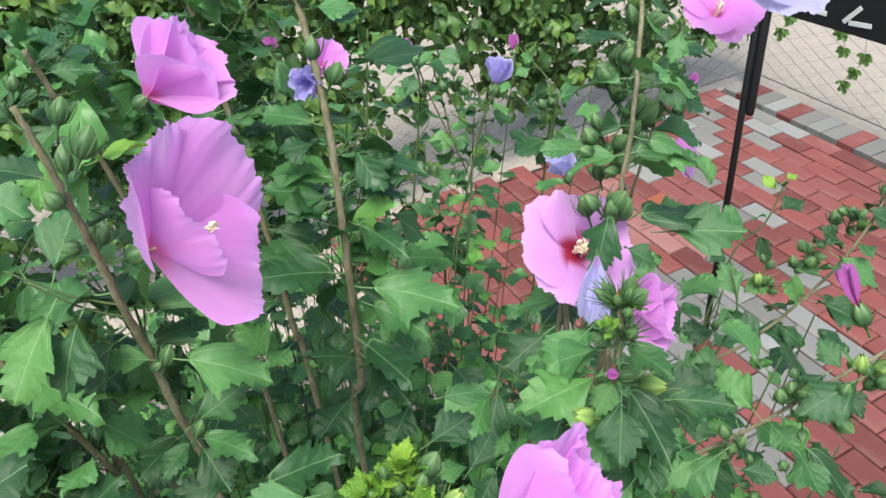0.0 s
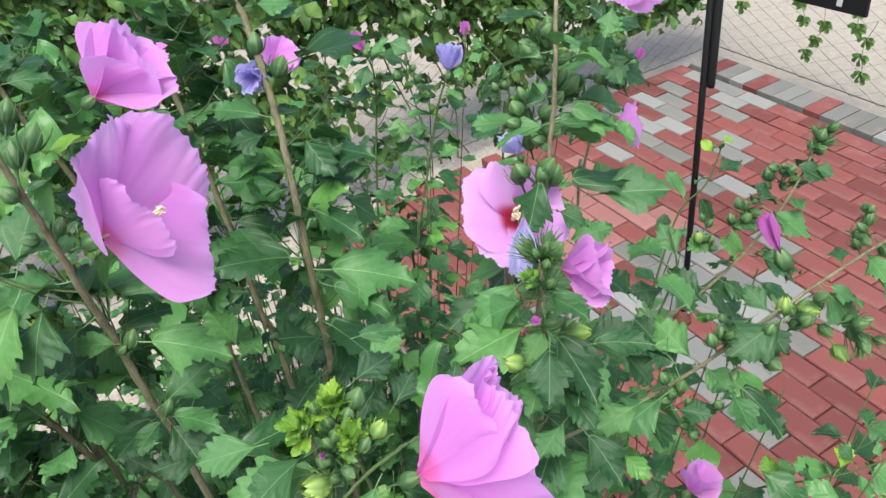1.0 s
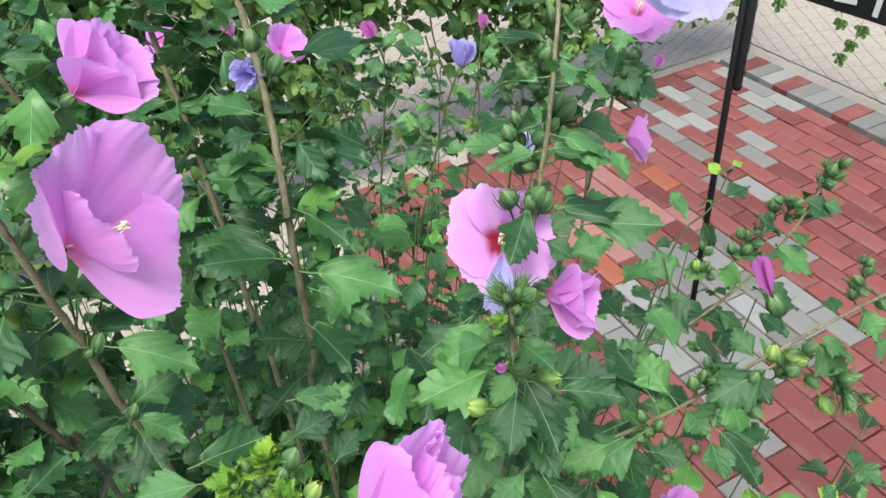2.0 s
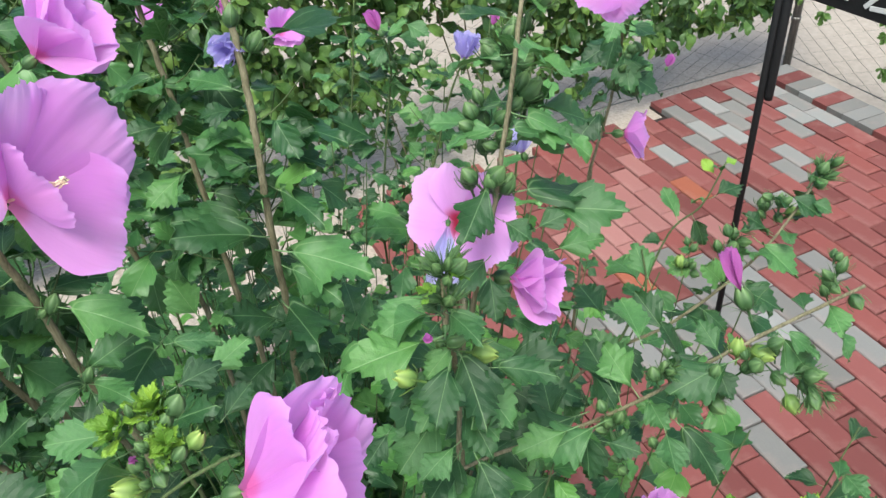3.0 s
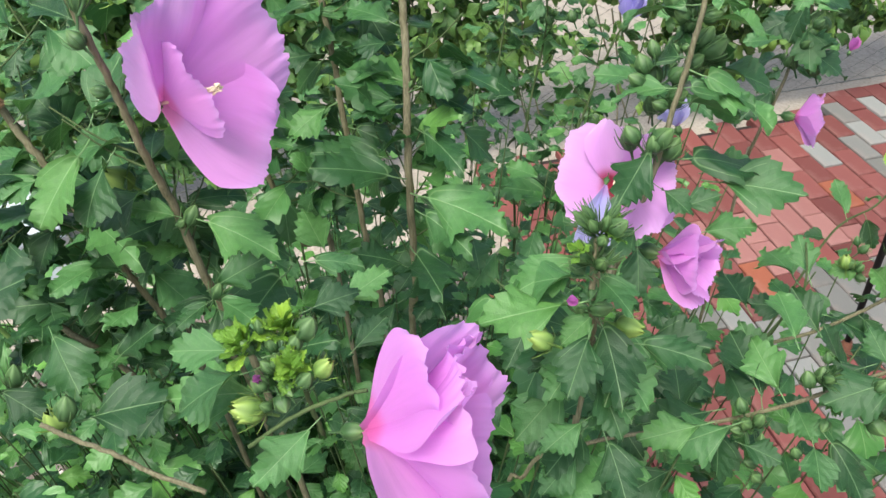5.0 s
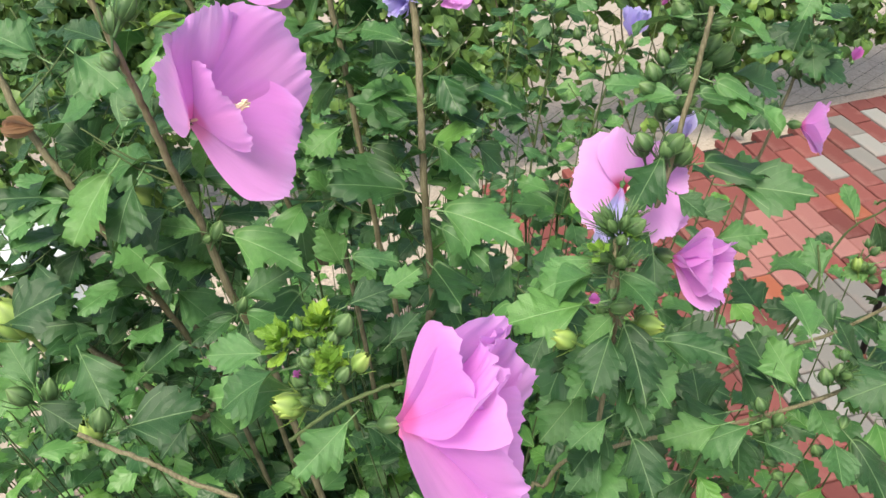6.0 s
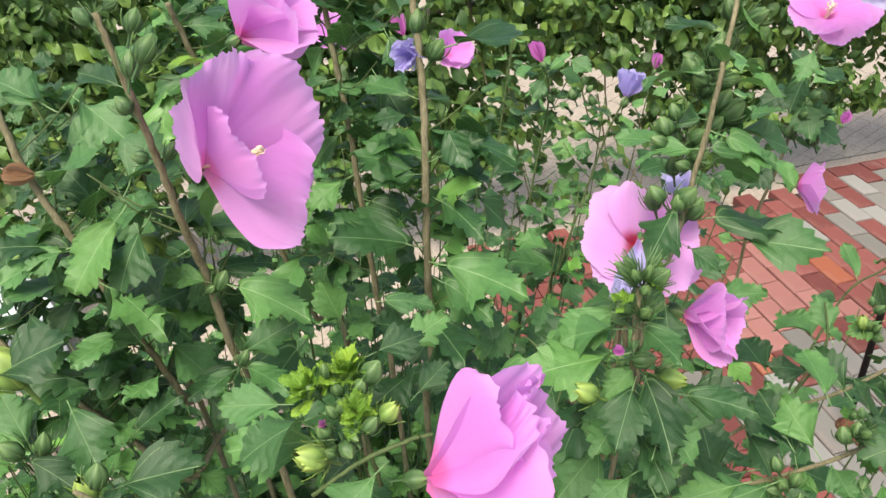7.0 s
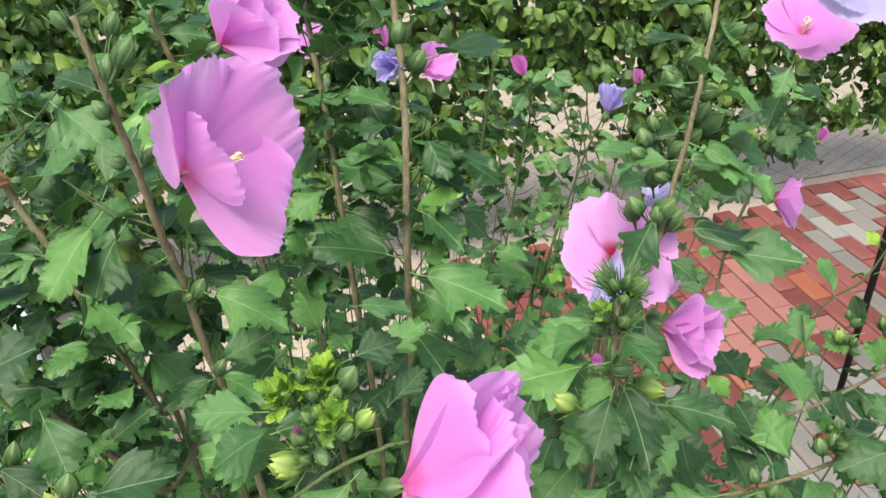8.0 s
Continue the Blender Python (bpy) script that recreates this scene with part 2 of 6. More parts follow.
def grid_faces(rows, cols, start=0, closed=False):
    f = []
    for i in range(rows - 1):
        for j in range(cols if closed else cols - 1):
            k = (j + 1) % cols
            f.append((start + i * cols + j, start + i * cols + k, start + (i + 1) * cols + k, start + (i + 1) * cols + j))
    return f


def spline(points, n):
    """n points on a smooth line through the given ones"""
    p = [Vector(q) for q in points]
    p = [p[0] * 2 - p[1]] + p + [p[-1] * 2 - p[-2]]
    res = []
    segs = len(p) - 3
    for i in range(n):
        s = i / (n - 1) * segs
        k = min(int(s), segs - 1)
        u = s - k
        a, b, c, d = p[k:k + 4]
        res.append(0.5 * ((2 * b) + (c - a) * u + (2 * a - 5 * b + 4 * c - d) * u * u + (3 * b - a - 3 * c + d) * u ** 3))
    return res


def tube(line, radii, sides=8):
    """verts, faces and uvs of a tapered tube along a line"""
    v, uv = [], []
    side = Vector((0.31, 0.85, 0.2))
    for i, p in enumerate(line):
        along = (line[min(i + 1, len(line) - 1)] - line[max(i - 1, 0)]).normalized()
        a = along.cross(side).normalized()
        b = along.cross(a)
        for j in range(sides):
            w = 2 * math.pi * j / sides
            v.append(p + (a * math.cos(w) + b * math.sin(w)) * radii[i])
            uv.append((j / sides, i / len(line)))
    f = grid_faces(len(line), sides, 0, True)
    f.append(tuple(reversed(range(sides))))
    f.append(tuple(range(len(v) - sides, len(v))))
    return v, f, uv


def join(pieces):
    v, f, uv = [], [], []
    for pv, pf, puv in pieces:
        k = len(v)
        v += list(pv)
        f += [tuple(i + k for i in q) for q in pf]
        uv += list(puv)
    return v, f, uv


# ---- leaves, buds and flowers: shapes ----
OVATE = ((0, 0.016), (0.08, 0.075), (0.20, 0.200), (0.32, 0.300), (0.42, 0.345), (0.52, 0.332), (0.62, 0.290), (0.72, 0.232), (0.82, 0.165), (0.90, 0.100), (0.96, 0.045), (1, 0))
LOBED = ((0, 0.016), (0.08, 0.065), (0.20, 0.185), (0.32, 0.310), (0.41, 0.392), (0.47, 0.368), (0.53, 0.272), (0.60, 0.246), (0.68, 0.232), (0.76, 0.194), (0.84, 0.146), (0.91, 0.092), (0.97, 0.040), (1, 0))


def leaf_shape(seed, rows, cols, fold, curl, lobes=1.0, teeth=1.0, wave=1.0, count=7.0):
    """a coarsely toothed leaf with shallow lobes, its foot at the origin, its tip at y = 1"""
    rng = random.Random(seed)
    ph, slim = rng.uniform(0, 6), rng.uniform(0.95, 1.12)
    off = (rng.random(), rng.random())
    v, uv = [], []
    for i in range(rows + 1):
        s = i / rows
        ovate = float(np.interp(s, [o[0] for o in OVATE], [o[1] for o in OVATE]))
        lobed = float(np.interp(s, [o[0] for o in LOBED], [o[1] for o in LOBED]))
        gate = min(1.0, max(0.0, s - 0.24) * 9) * min(1.0, (1 - s) * 14)
        for j in range(-cols, cols + 1):
            q = abs(j) / cols
            p = (s * count + off[j > 0]) % 1.0
            tooth = p ** 0.8 / 0.84 if p < 0.80 else (1 - p) / 0.20
            w = (ovate + (lobed - ovate) * lobes) * slim + 0.105 * teeth * gate * (tooth - 0.5) * (0.75 + 0.25 * math.sin(2.1 * s * count + ph)) * q
            w = max(w, 0.0)
            x = math.copysign(w * q, j) if j else 0.0
            y = s + 0.20 * q * w * (1 - s) + 0.040 * teeth * gate * tooth * q ** 3 - 0.15 * q * max(0, 0.2 - s)
            z = fold * abs(x) - curl * (s ** 1.8) + 0.10 * wave * math.sin(7 * s + ph + (2.2 if j > 0 else 0)) * q * q - 0.45 * abs(x) ** 2
            z += 0.020 * abs(math.sin(math.pi * (s - 1.15 * abs(x)) * 4.6)) * min(1, q * 3) * (1 - s)
            z -= 0.018 * teeth * gate * tooth * q ** 4
            v.append((x, y, z))
            uv.append((0.5 + x, s))
    return v, grid_faces(rows + 1, 2 * cols + 1), uv


def with_stalk(shape, length=0.28, r=0.011):
    v, f, uv = shape
    k = len(v)
    line = [Vector((0, -length + length * i / 3, -0.05 * math.sin(i) * length)) for i in range(4)]
    line[3] = Vector((0, 0.01, 0))
    tv, tf, _ = tube(line, [r] * 4, 5)
    return v + [tuple(p) for p in tv], f + [tuple(i + k for i in q) for q in tf], uv + [(0.5, 0.5)] * len(tv)


LEAVES = []
for i, (fold, curl, lobes, wave) in enumerate(((0.26, 0.18, 0.55, 1.0), (0.12, 0.30, 0.85, 1.2), (0.34, 0.12, 0.20, 0.8), (0.05, 0.34, 0.45, 1.3), (0.20, 0.08, 1.0, 1.0), (0.40, 0.26, 0.30, 1.1))):
    v, f, uv = with_stalk(leaf_shape(i, 44, 3, fold, curl, lobes, 1.0, wave, (7.0, 8.0, 6.5, 7.5, 7.0, 8.0)[i]))
    LEAVES.append(mesh("leaf", v, f, LEAF, uv))
YOUNG_LEAVES = []
for me in LEAVES[:3]:
    c = me.copy()
    c.materials[0] = LEAF_YOUNG
    YOUNG_LEAVES.append(c)
COARSE = [leaf_shape(20 + i, 22, 2, f, c, (0.3, 0.9, 0.1, 0.6)[i], 1.2, 1.1, 5.5) for i, (f, c) in enumerate(((0.3, 0.2), (0.1, 0.35), (0.35, 0.05), (0.05, 0.3)))]
CREEPING = [leaf_shape(40 + i, 9, 1, f, c, 0.6, 0.7, 1.2, 3.0) for i, (f, c) in enumerate(((0.3, 0.2), (0.1, 0.35), (0.35, 0.05), (0.05, 0.3)))]


def basis(direction, normal):
    """a turn whose y lies along direction and whose z lies nearest to normal"""
    y = Vector(direction).normalized()
    x = y.cross(Vector(normal))
    if x.length < 1e-4:
        x = y.cross(Vector((0.3, 0.5, 0.8)))
    x.normalize()
    z = x.cross(y)
    return Matrix((x, y, z)).transposed().to_4x4()


def at(p, turn, size):
    return Matrix.Translation(p) @ turn @ Matrix.Diagonal((size, size, size, 1))


def bud_shape(seed, fat=1.0, bracts=7, spread=0.35, opened=0.0, long=0.8, width=0.045):
    """a ribbed blunt calyx one unit long on its stalk, with narrow bracts round it, all grown together"""
    rng = random.Random(seed)
    sides = 20
    v, f, uv = [], [], []

    def girth(h):
        h = min(1.0, max(0.0, h))
        return fat * float(np.interp(h, (0, 0.1, 0.25, 0.42, 0.6, 0.75, 0.88, 1), (0.17, 0.29, 0.37, 0.40, 0.355, 0.265, 0.16, 0.03))) + opened * 0.16 * h * h

    profile = [(-0.60, 0.055), (-0.25, 0.052), (-0.03, 0.085)] + [(i / 9, girth(i / 9)) for i in range(10)]
    for h, r in profile:
        for j in range(sides):
            w = 2 * math.pi * j / sides
            ridge = abs(math.cos(2.5 * w))
            rr = r * (1 + (0.16 * (ridge - 0.5) if h >= 0 else 0))
            v.append(Vector((rr * math.cos(w), rr * math.sin(w), 1.0 * h + (opened * 0.14 * math.cos(5 * w) if h > 0.95 else 0))))
            uv.append((ridge, max(0, h)))
    f += grid_faces(len(profile), sides, 0, True)
    for k in range(bracts):
        j = int(k * sides / bracts) % sides
        root = [3 * sides + (j + d) % sides for d in (-1, 0, 1)]
        w = 2 * math.pi * (j / sides) + rng.uniform(-0.12, 0.12)
        out = Vector((math.cos(w), math.sin(w), 0))
        across = Vector((-math.sin(w), math.cos(w), 0))
        reach = long * rng.uniform(0.8, 1.15)
        row = root
        for i in range(1, 7):
            s = i / 6
            c = out * (girth(s * min(reach, 0.75)) * 1.08 + 0.045 + spread * s ** 2.2) + Vector((0, 0, reach * s * (1 - 0.2 * s * spread)))
            wd = width * (1.08 - s) ** 0.6
            nxt = [len(v), len(v) + 1, len(v) + 2]
            v += [c - across * wd, c + out * 0.03, c + across * wd]
            uv += [(1.0, 0.45 + 0.3 * s + (0.3 * s if width > 0.06 else 0))] * 3
            f += [(row[0], row[1], nxt[1], nxt[0]), (row[1], row[2], nxt[2], nxt[1])]
            row = nxt
    return v, f, uv


BUDS = []
for i, (fat, n, sp) in enumerate(((1.0, 7, 0.04), (1.15, 7, 0.02), (0.85, 8, 0.12), (1.2, 6, 0.06))):
    s = bud_shape(i, fat * 0.86, n + 1, sp + 0.20, 0.0, 0.92, 0.040)
    BUDS.append(mesh("bud", s[0], s[1], BUD, s[2]))
s = bud_shape(9, 1.0, 7, 0.30, 0.6, 0.7, 0.055)
BUD_LIME = mesh("bud", s[0], s[1], BUD_YOUNG, s[2])
s = bud_shape(12, 0.66, 12, 0.42, 0.0, 1.15, 0.052)
BUD_FRINGE = mesh("bud", s[0], s[1], BUD, s[2])


def petal_shape(seed, base, tip, ruffle, wide=1.0, hollow=0.30, curl=0.5):
    """a broad wavy petal, its claw at the origin, leaning from z to x by base (radians) at the claw and by tip at the rim"""
    rng = random.Random(seed)
    p1, p2, p3, p4, p5 = (rng.uniform(0, 6.28) for _ in range(5))
    skew = rng.uniform(-0.10, 0.10)
    rows, cols = 28, 56
    line = [(0.0, 0.0, base)]
    for i in range(1, 131):
        u = i / 100
        lean = base + (tip - base) * min(1.0, u) ** 0.75 + curl * max(0.0, u - 0.74) ** 2 * 8
        line.append((line[-1][0] + 0.01 * math.sin(lean), line[-1][1] + 0.01 * math.cos(lean), lean))
    v, uv = [], []
    for i in range(rows + 1):
        s = i / rows
        for j in range(cols + 1):
            a = j / cols * 2 - 1
            wd = wide * (0.08 + 0.52 * math.sin(min(1.0, s * 1.04) * math.pi * 0.56) ** 1.15)
            end = 1 - (0.05 * a * a + 0.26 * a ** 4) + skew * a + 0.030 * math.sin(4.2 * a + p1) + 0.022 * math.sin(11 * a + p2) * s ** 2 + 0.014 * math.sin(27 * a + 3 * math.sin(5 * a + p1) + p4) * s ** 5 + 0.011 * math.sin(58 * a + 4 * math.sin(7 * a + p2) + p5) * s ** 8
            k = 100 * s * end
            f = min(129, max(0, int(k)))
            lean = line[f][2]
            r, z = line[f][0] + (line[f + 1][0] - line[f][0]) * (k - f), line[f][1] + (line[f + 1][1] - line[f][1]) * (k - f)
            rim = max(s ** 3, abs(a) ** 3 * s)
            d = hollow * wd * a * a * (1.15 - 0.7 * s)
            d += ruffle * (0.040 * s * s * math.sin(2.8 * a + p1) + 0.030 * rim * math.sin(7.5 * a + 3 * s + p2) + 0.012 * rim * s ** 2 * math.sin(19 * a - 5 * s + 2 * math.sin(4 * a + p2) + p3) + 0.012 * rim * s ** 5 * math.sin(43 * a + 3 * math.sin(6 * a + p1) + p5))
            d += 0.004 * s * math.sin(13 * a + p4) + 0.002 * s * math.sin(31 * a + p5)
            v.append((r - d * math.cos(lean), wd * a + 0.02 * ruffle * rim * math.sin(9 * s + p3), z + d * math.sin(lean)))
            uv.append((j / cols, s))
    return v, grid_faces(rows + 1, cols + 1), uv


def column_shape():
    rng = random.Random(5)
    pieces = [tube(spline([(0, 0, 0), (0.01, 0, 0.2), (0.03, 0, 0.46)], 6), [0.034, 0.036, 0.04, 0.04, 0.04, 0.03], 8)]
    for i in range(46):
        w, h = rng.uniform(0, 6.28), rng.uniform(0.26, 0.47)
        r = rng.uniform(0.045, 0.095)
        c = Vector((r * math.cos(w) + 0.03 * h, r * math.sin(w), h))
        k = rng.uniform(0.014, 0.024)
        v = [c + Vector(d) * k for d in ((1, 0, 0), (-1, 0, 0), (0, 1, 0), (0, -1, 0), (0, 0, 1), (0, 0, -1))]
        f = [(0, 2, 4), (2, 1, 4), (1, 3, 4), (3, 0, 4), (2, 0, 5), (1, 2, 5), (3, 1, 5), (0, 3, 5)]
        pieces.append((v, f, [(0.5, 0.5)] * 6))
    return join(pieces)


s = column_shape()
COLUMN = mesh("stamen_column", s[0], s[1], POLLEN, s[2])
s = bud_shape(31, 0.9, 7, 0.5, 0.9, 0.55)
FLOWER_CUP = mesh("flower", s[0], s[1], BUD, s[2])


# ---- building the shrubs ----
def branch(shrub, points, r0, r1, material=None, sides=8, label=""):
    line = spline(points, 8 * len(points))
    n = len(line)
    r0, r1 = r0 * 0.42, r1 * (0.60 if r1 > 0.0035 else 0.50)
    radii = [r0 + (r1 - r0) * (i / (n - 1)) ** 0.8 + (0.05 * r1 if i % 4 == 0 else 0) for i in range(n)]
    wob = random.Random(int(1000 * abs(points[-1][0])) + 7)
    line = [p + Vector((wob.uniform(-1, 1), wob.uniform(-1, 1), 0)) * r1 * 0.3 for p in line]
    v, f, uv = tube(line, radii, sides)
    foot = Vector(points[0])
    me = mesh("branch", [p - foot for p in v], f, material or BARK, uv)
    ob = attach("branch", me, shrub, Matrix.Translation(foot), label)
    return ob, line


LEAF_COUNT = {}
MASS = {}
CLEAR = []


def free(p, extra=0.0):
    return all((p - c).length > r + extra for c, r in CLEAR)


def add_leaf(owner, shrub, foot, direction, normal, size, young=False, pick=None):
    k = pick if pick is not None else random.randrange(len(LEAVES))
    group = YOUNG_LEAVES if young else LEAVES
    tip = Vector(direction).normalized()
    stalk = 0.28 * size
    m = at(Vector(foot) + tip * stalk, basis(tip, normal), size)
    if LEAF_COUNT.get(shrub, 0) < 300:
        LEAF_COUNT[shrub] = LEAF_COUNT.get(shrub, 0) + 1
        return attach("leaf", group[k % len(group)], owner, m)
    MASS.setdefault((shrub, young), []).append((k % len(COARSE), m))


CAMERA_SIDE = Vector((0.78, -0.22, 0.58))  # towards the camera; leaves here are thinned so its view shows the stems


def leafy(owner, shrub, line, start, stop, step, size, seed, spread=1.0, droop=0.25, young=0.0, thinned=0.75):
    """leaves up a stem, each turned on from the last"""
    rng = random.Random(seed)
    n = len(line)
    length = sum((line[i + 1] - line[i]).length for i in range(n - 1))
    count = max(1, int(length * (stop - start) / step))
    turn = rng.uniform(0, 6.28)
    for i in range(count):
        s = start + (stop - start) * (i + rng.uniform(0.2, 0.8)) / count
        k = min(int(s * (n - 1)), n - 2)
        p = line[k].lerp(line[k + 1], s * (n - 1) - k)
        along = (line[k + 1] - line[k]).normalized()
        turn += 2.4 + rng.uniform(-0.4, 0.4)
        a = along.cross(Vector((0.2, 0.9, 0.1))).normalized()
        b = along.cross(a)
        out = a * math.cos(turn) + b * math.sin(turn)
        if out.dot(CAMERA_SIDE) > 0.45 and rng.random() < thinned:
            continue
        d = (out * spread + along * rng.uniform(0.0, 0.35) - Vector((0, 0, droop * rng.uniform(0.2, 1.6)))).normalized()
        nrm = (Vector((0, 0, 1)) + CAMERA_SIDE * 0.20 + Vector([rng.uniform(-0.45, 0.45) for _ in range(3)])).normalized()
        sz = size * rng.uniform(0.65, 1.15) * (1.0 - 0.35 * max(0, s - 0.75) / 0.25)
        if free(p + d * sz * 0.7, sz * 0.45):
            add_leaf(owner, shrub, p, d, nrm, sz, rng.random() < young)


def side_twigs(shrub, line, start, stop, count, length, size, seed, step=0.030):
    """thin leafy shoots that leave a stem sideways"""
    rng = random.Random(seed)
    n = len(line)
    for i in range(count):
        s = start + (stop - start) * (i + rng.random()) / count
        k = min(int(s * (n - 1)), n - 2)
        p = line[k]
        w = rng.uniform(0, 6.28)
        d = Vector((math.cos(w), math.sin(w), rng.uniform(0.3, 0.9))).normalized()
        if d.dot(CAMERA_SIDE) > 0.55:
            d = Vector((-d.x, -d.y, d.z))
        q = p + d * length * rng.uniform(0.4, 0.8)
        if not free(q, 0.03):
            continue
        mid = p.lerp(q, 0.5) + Vector((0, 0, -0.004))
        if not free(mid, 0.02):
            continue
        ob, tl = branch(shrub, [p, mid, q], 0.0018, 0.0010, TWIG, 5)
        leafy(ob, shrub, tl, 0.15, 1.0, step * 0.62, size, seed * 31 + i, 1.0, 0.3, 0.0, 0.1)


def shoots(shrub, centre, radius, count, low, high, size, seed, step=0.034, young=0.12):
    """young leafy shoots that rise from the ground among the stems"""
    rng = random.Random(seed)
    for i in range(count):
        w, r = rng.uniform(0, 6.28), radius * math.sqrt(rng.random())
        p = Vector((centre[0] + r * math.cos(w), centre[1] + r * math.sin(w), 0))
        h = rng.uniform(low, high)
        q = p + Vector((math.cos(w) * h * 0.18 + rng.uniform(-0.06, 0.06), math.sin(w) * h * 0.18 + rng.uniform(-0.06, 0.06), h))
        mid = p.lerp(q, 0.5) + Vector((rng.uniform(-0.03, 0.03), rng.uniform(-0.03, 0.03), 0))
        ob, line = branch(shrub, [p, mid, q], 0.0045, 0.0015, TWIG, 5)
        leafy(ob, shrub, line, 0.4, 1.0, step, size, seed * 97 + i, 1.0, 0.12, young, 0.0)


def add_bud(owner, p, direction, size, kind=0, label=""):
    me = BUD_LIME if kind == "lime" else BUD_FRINGE if kind == "fringe" else BUDS[kind % 4]
    d, size = Vector(direction).normalized(), size * 0.90
    turn = d.to_track_quat("Z", "Y").to_matrix().to_4x4()
    return attach("bud", me, owner, at(Vector(p) + d * size * 0.5, turn, size), label)


def bud_cluster(owner, p, up, count, size, seed, tuft=0.0, spread=0.9, tuft_kind="fringe"):
    rng = random.Random(seed)
    up = Vector(up).normalized()
    for i in range(count):
        w = 2.4 * i + rng.uniform(-0.3, 0.3)
        a = up.cross(Vector((0.3, 0.2, 0.9))).normalized()
        b = up.cross(a)
        d = (a * math.cos(w) + b * math.sin(w)) * spread * rng.uniform(0.4, 1.0) + up * rng.uniform(0.4, 1.0)
        kind = tuft_kind if rng.random() < tuft else rng.randrange(4)
        add_bud(owner, Vector(p) + up * rng.uniform(-0.012, 0.012), d, size * rng.uniform(0.6, 1.1), kind)


def leaf_tuft(owner, shrub, p, up, count, size, seed):
    """a tight rosette of small curled young leaves at a shoot's tip"""
    rng = random.Random(seed)
    up = Vector(up).normalized()
    a = up.cross(Vector((0.3, 0.2, 0.9))).normalized()
    b = up.cross(a)
    for i in range(count):
        w, rise = 2.4 * i, i / count
        out = a * math.cos(w) + b * math.sin(w)
        d = up * (0.35 + 0.9 * rise) + out * (0.95 - 0.7 * rise)
        add_leaf(owner, shrub, Vector(p) + up * size * 0.5 * rise, d, up * 0.7 - out * (0.5 + rise), size * rng.uniform(0.7, 1.1), True, rng.choice((0, 2, 1)))


def flower(shrub, p, facing, size, material, cup=1.0, flare=0.0, ruffle=1.0, petals=5, inner=0, seed=0, column=True, turn=0.0, label="", wide=1.0, calyx=1.0, opened=None, angles=(), tilts=(), lengths=(), widths=(), hollow=0.30):
    """facing: the way that the mouth looks; p: the foot of the petals; angles, tilts, lengths and widths, petal by petal: the way round, counted from
    the level side, degrees by which it leans out further, and its share of the full length and width"""
    d = Vector(facing).normalized()
    m = d.to_track_quat("Z", "Y").to_matrix().to_4x4() @ pose(0, 0, 0, 0, 0, turn)
    cs = size * 0.36 * calyx
    cupob = attach("flower", FLOWER_CUP, shrub, at(Vector(p) - d * cs * 0.92, m, cs), label)
    rng = random.Random(seed)
    base, tip = (radians(opened[0]), radians(opened[1])) if opened else (cup * 0.75, cup * (1 - flare) * 1.12)
    for i in range(petals + inner):
        ins = i >= petals
        ang = angles[i] if i < len(angles) else 360 / petals * i + rng.uniform(-9, 9) + (36 if ins else 0)
        more = radians(tilts[i]) if i < len(tilts) else rng.uniform(-0.08, 0.08) * base
        k = size * (lengths[i] if i < len(lengths) else rng.uniform(0.93, 1.05)) * (0.66 if ins else 1.0)
        squeeze = 0.62 if ins else 1.0
        sh = petal_shape(seed * 17 + i, base * squeeze + more * 0.6, tip * squeeze + more, ruffle * (1.7 if ins else 1.0), wide * (widths[i] if i < len(widths) else 1.0), hollow)
        me = mesh("petal", sh[0], sh[1], material, sh[2])
        attach("petal", me, cupob, at(Vector(p) + d * size * 0.012 * i, m @ pose(0, 0, 0, 0, 0, ang) @ pose(0, 0, 0, 7, 0, 0), k))
    if column:
        thick, long = column if isinstance(column, tuple) else (float(column), float(column))
        attach("stamen_column", COLUMN, cupob, at(Vector(p), m, size * 0.95) @ Matrix.Diagonal((thick, thick, long, 1)), "cream stamen column dusted with pollen")
    CLEAR.append((Vector(p) + d * size * 0.45 + Vector((0, 0, size * 0.2)), size * 1.0))
    return cupob


def finish_mass(shrub, young, name, material, label):
    """the leaves past the first three hundred of a shrub, as one mass"""
    items = MASS.get((shrub, young))
    if not items:
        return
    v, f, uv = [], [], []
    foot = PLACE[shrub].translation
    for k, m in items:
        sv, sf, suv = COARSE[k]
        b = len(v)
        v += [m @ Vector(p) - foot for p in sv]
        f += [tuple(i + b for i in q) for q in sf]
        uv += suv
    ob = attach(name, mesh(name, v, f, material, uv), shrub, Matrix.Translation(foot), label)
    ob["kind"] = "stuff"


# ---- ground and paving ----
def sheet(name, x0, x1, y0, y1, z, material, label, category, nx=2, ny=2, rough=0.0):
    v = []
    for i in range(nx):
        for j in range(ny):
            x, y = x0 + (x1 - x0) * i / (nx - 1), y0 + (y1 - y0) * j / (ny - 1)
            v.append((x, y, z + rough * noise.noise(Vector((x * 4, y * 4, 0)))))
    f = [tuple(reversed(q)) for q in grid_faces(nx, ny)]
    ob = attach(name, mesh(name, v, f, material), None)
    return tagged(ob, label, category, "", "structure")


sheet("ground", -400, 400, -400, 400, -0.045, PAVING, "pale beige concrete ground beyond the garden fence", "ground")
sheet("planting_bed", -1.25, 1.9, -2.55, -0.62, -0.010, SOIL, "dark garden soil under the flowering shrubs", "soil", 60, 45, 0.03)
sheet("gravel_strip", -3.0, -1.2, -5.0, 2.05, -0.034, GRAVEL, "beige gravel and dry soil along the creeper fence, lightened against its shade", "gravel", 50, 160, 0.012)
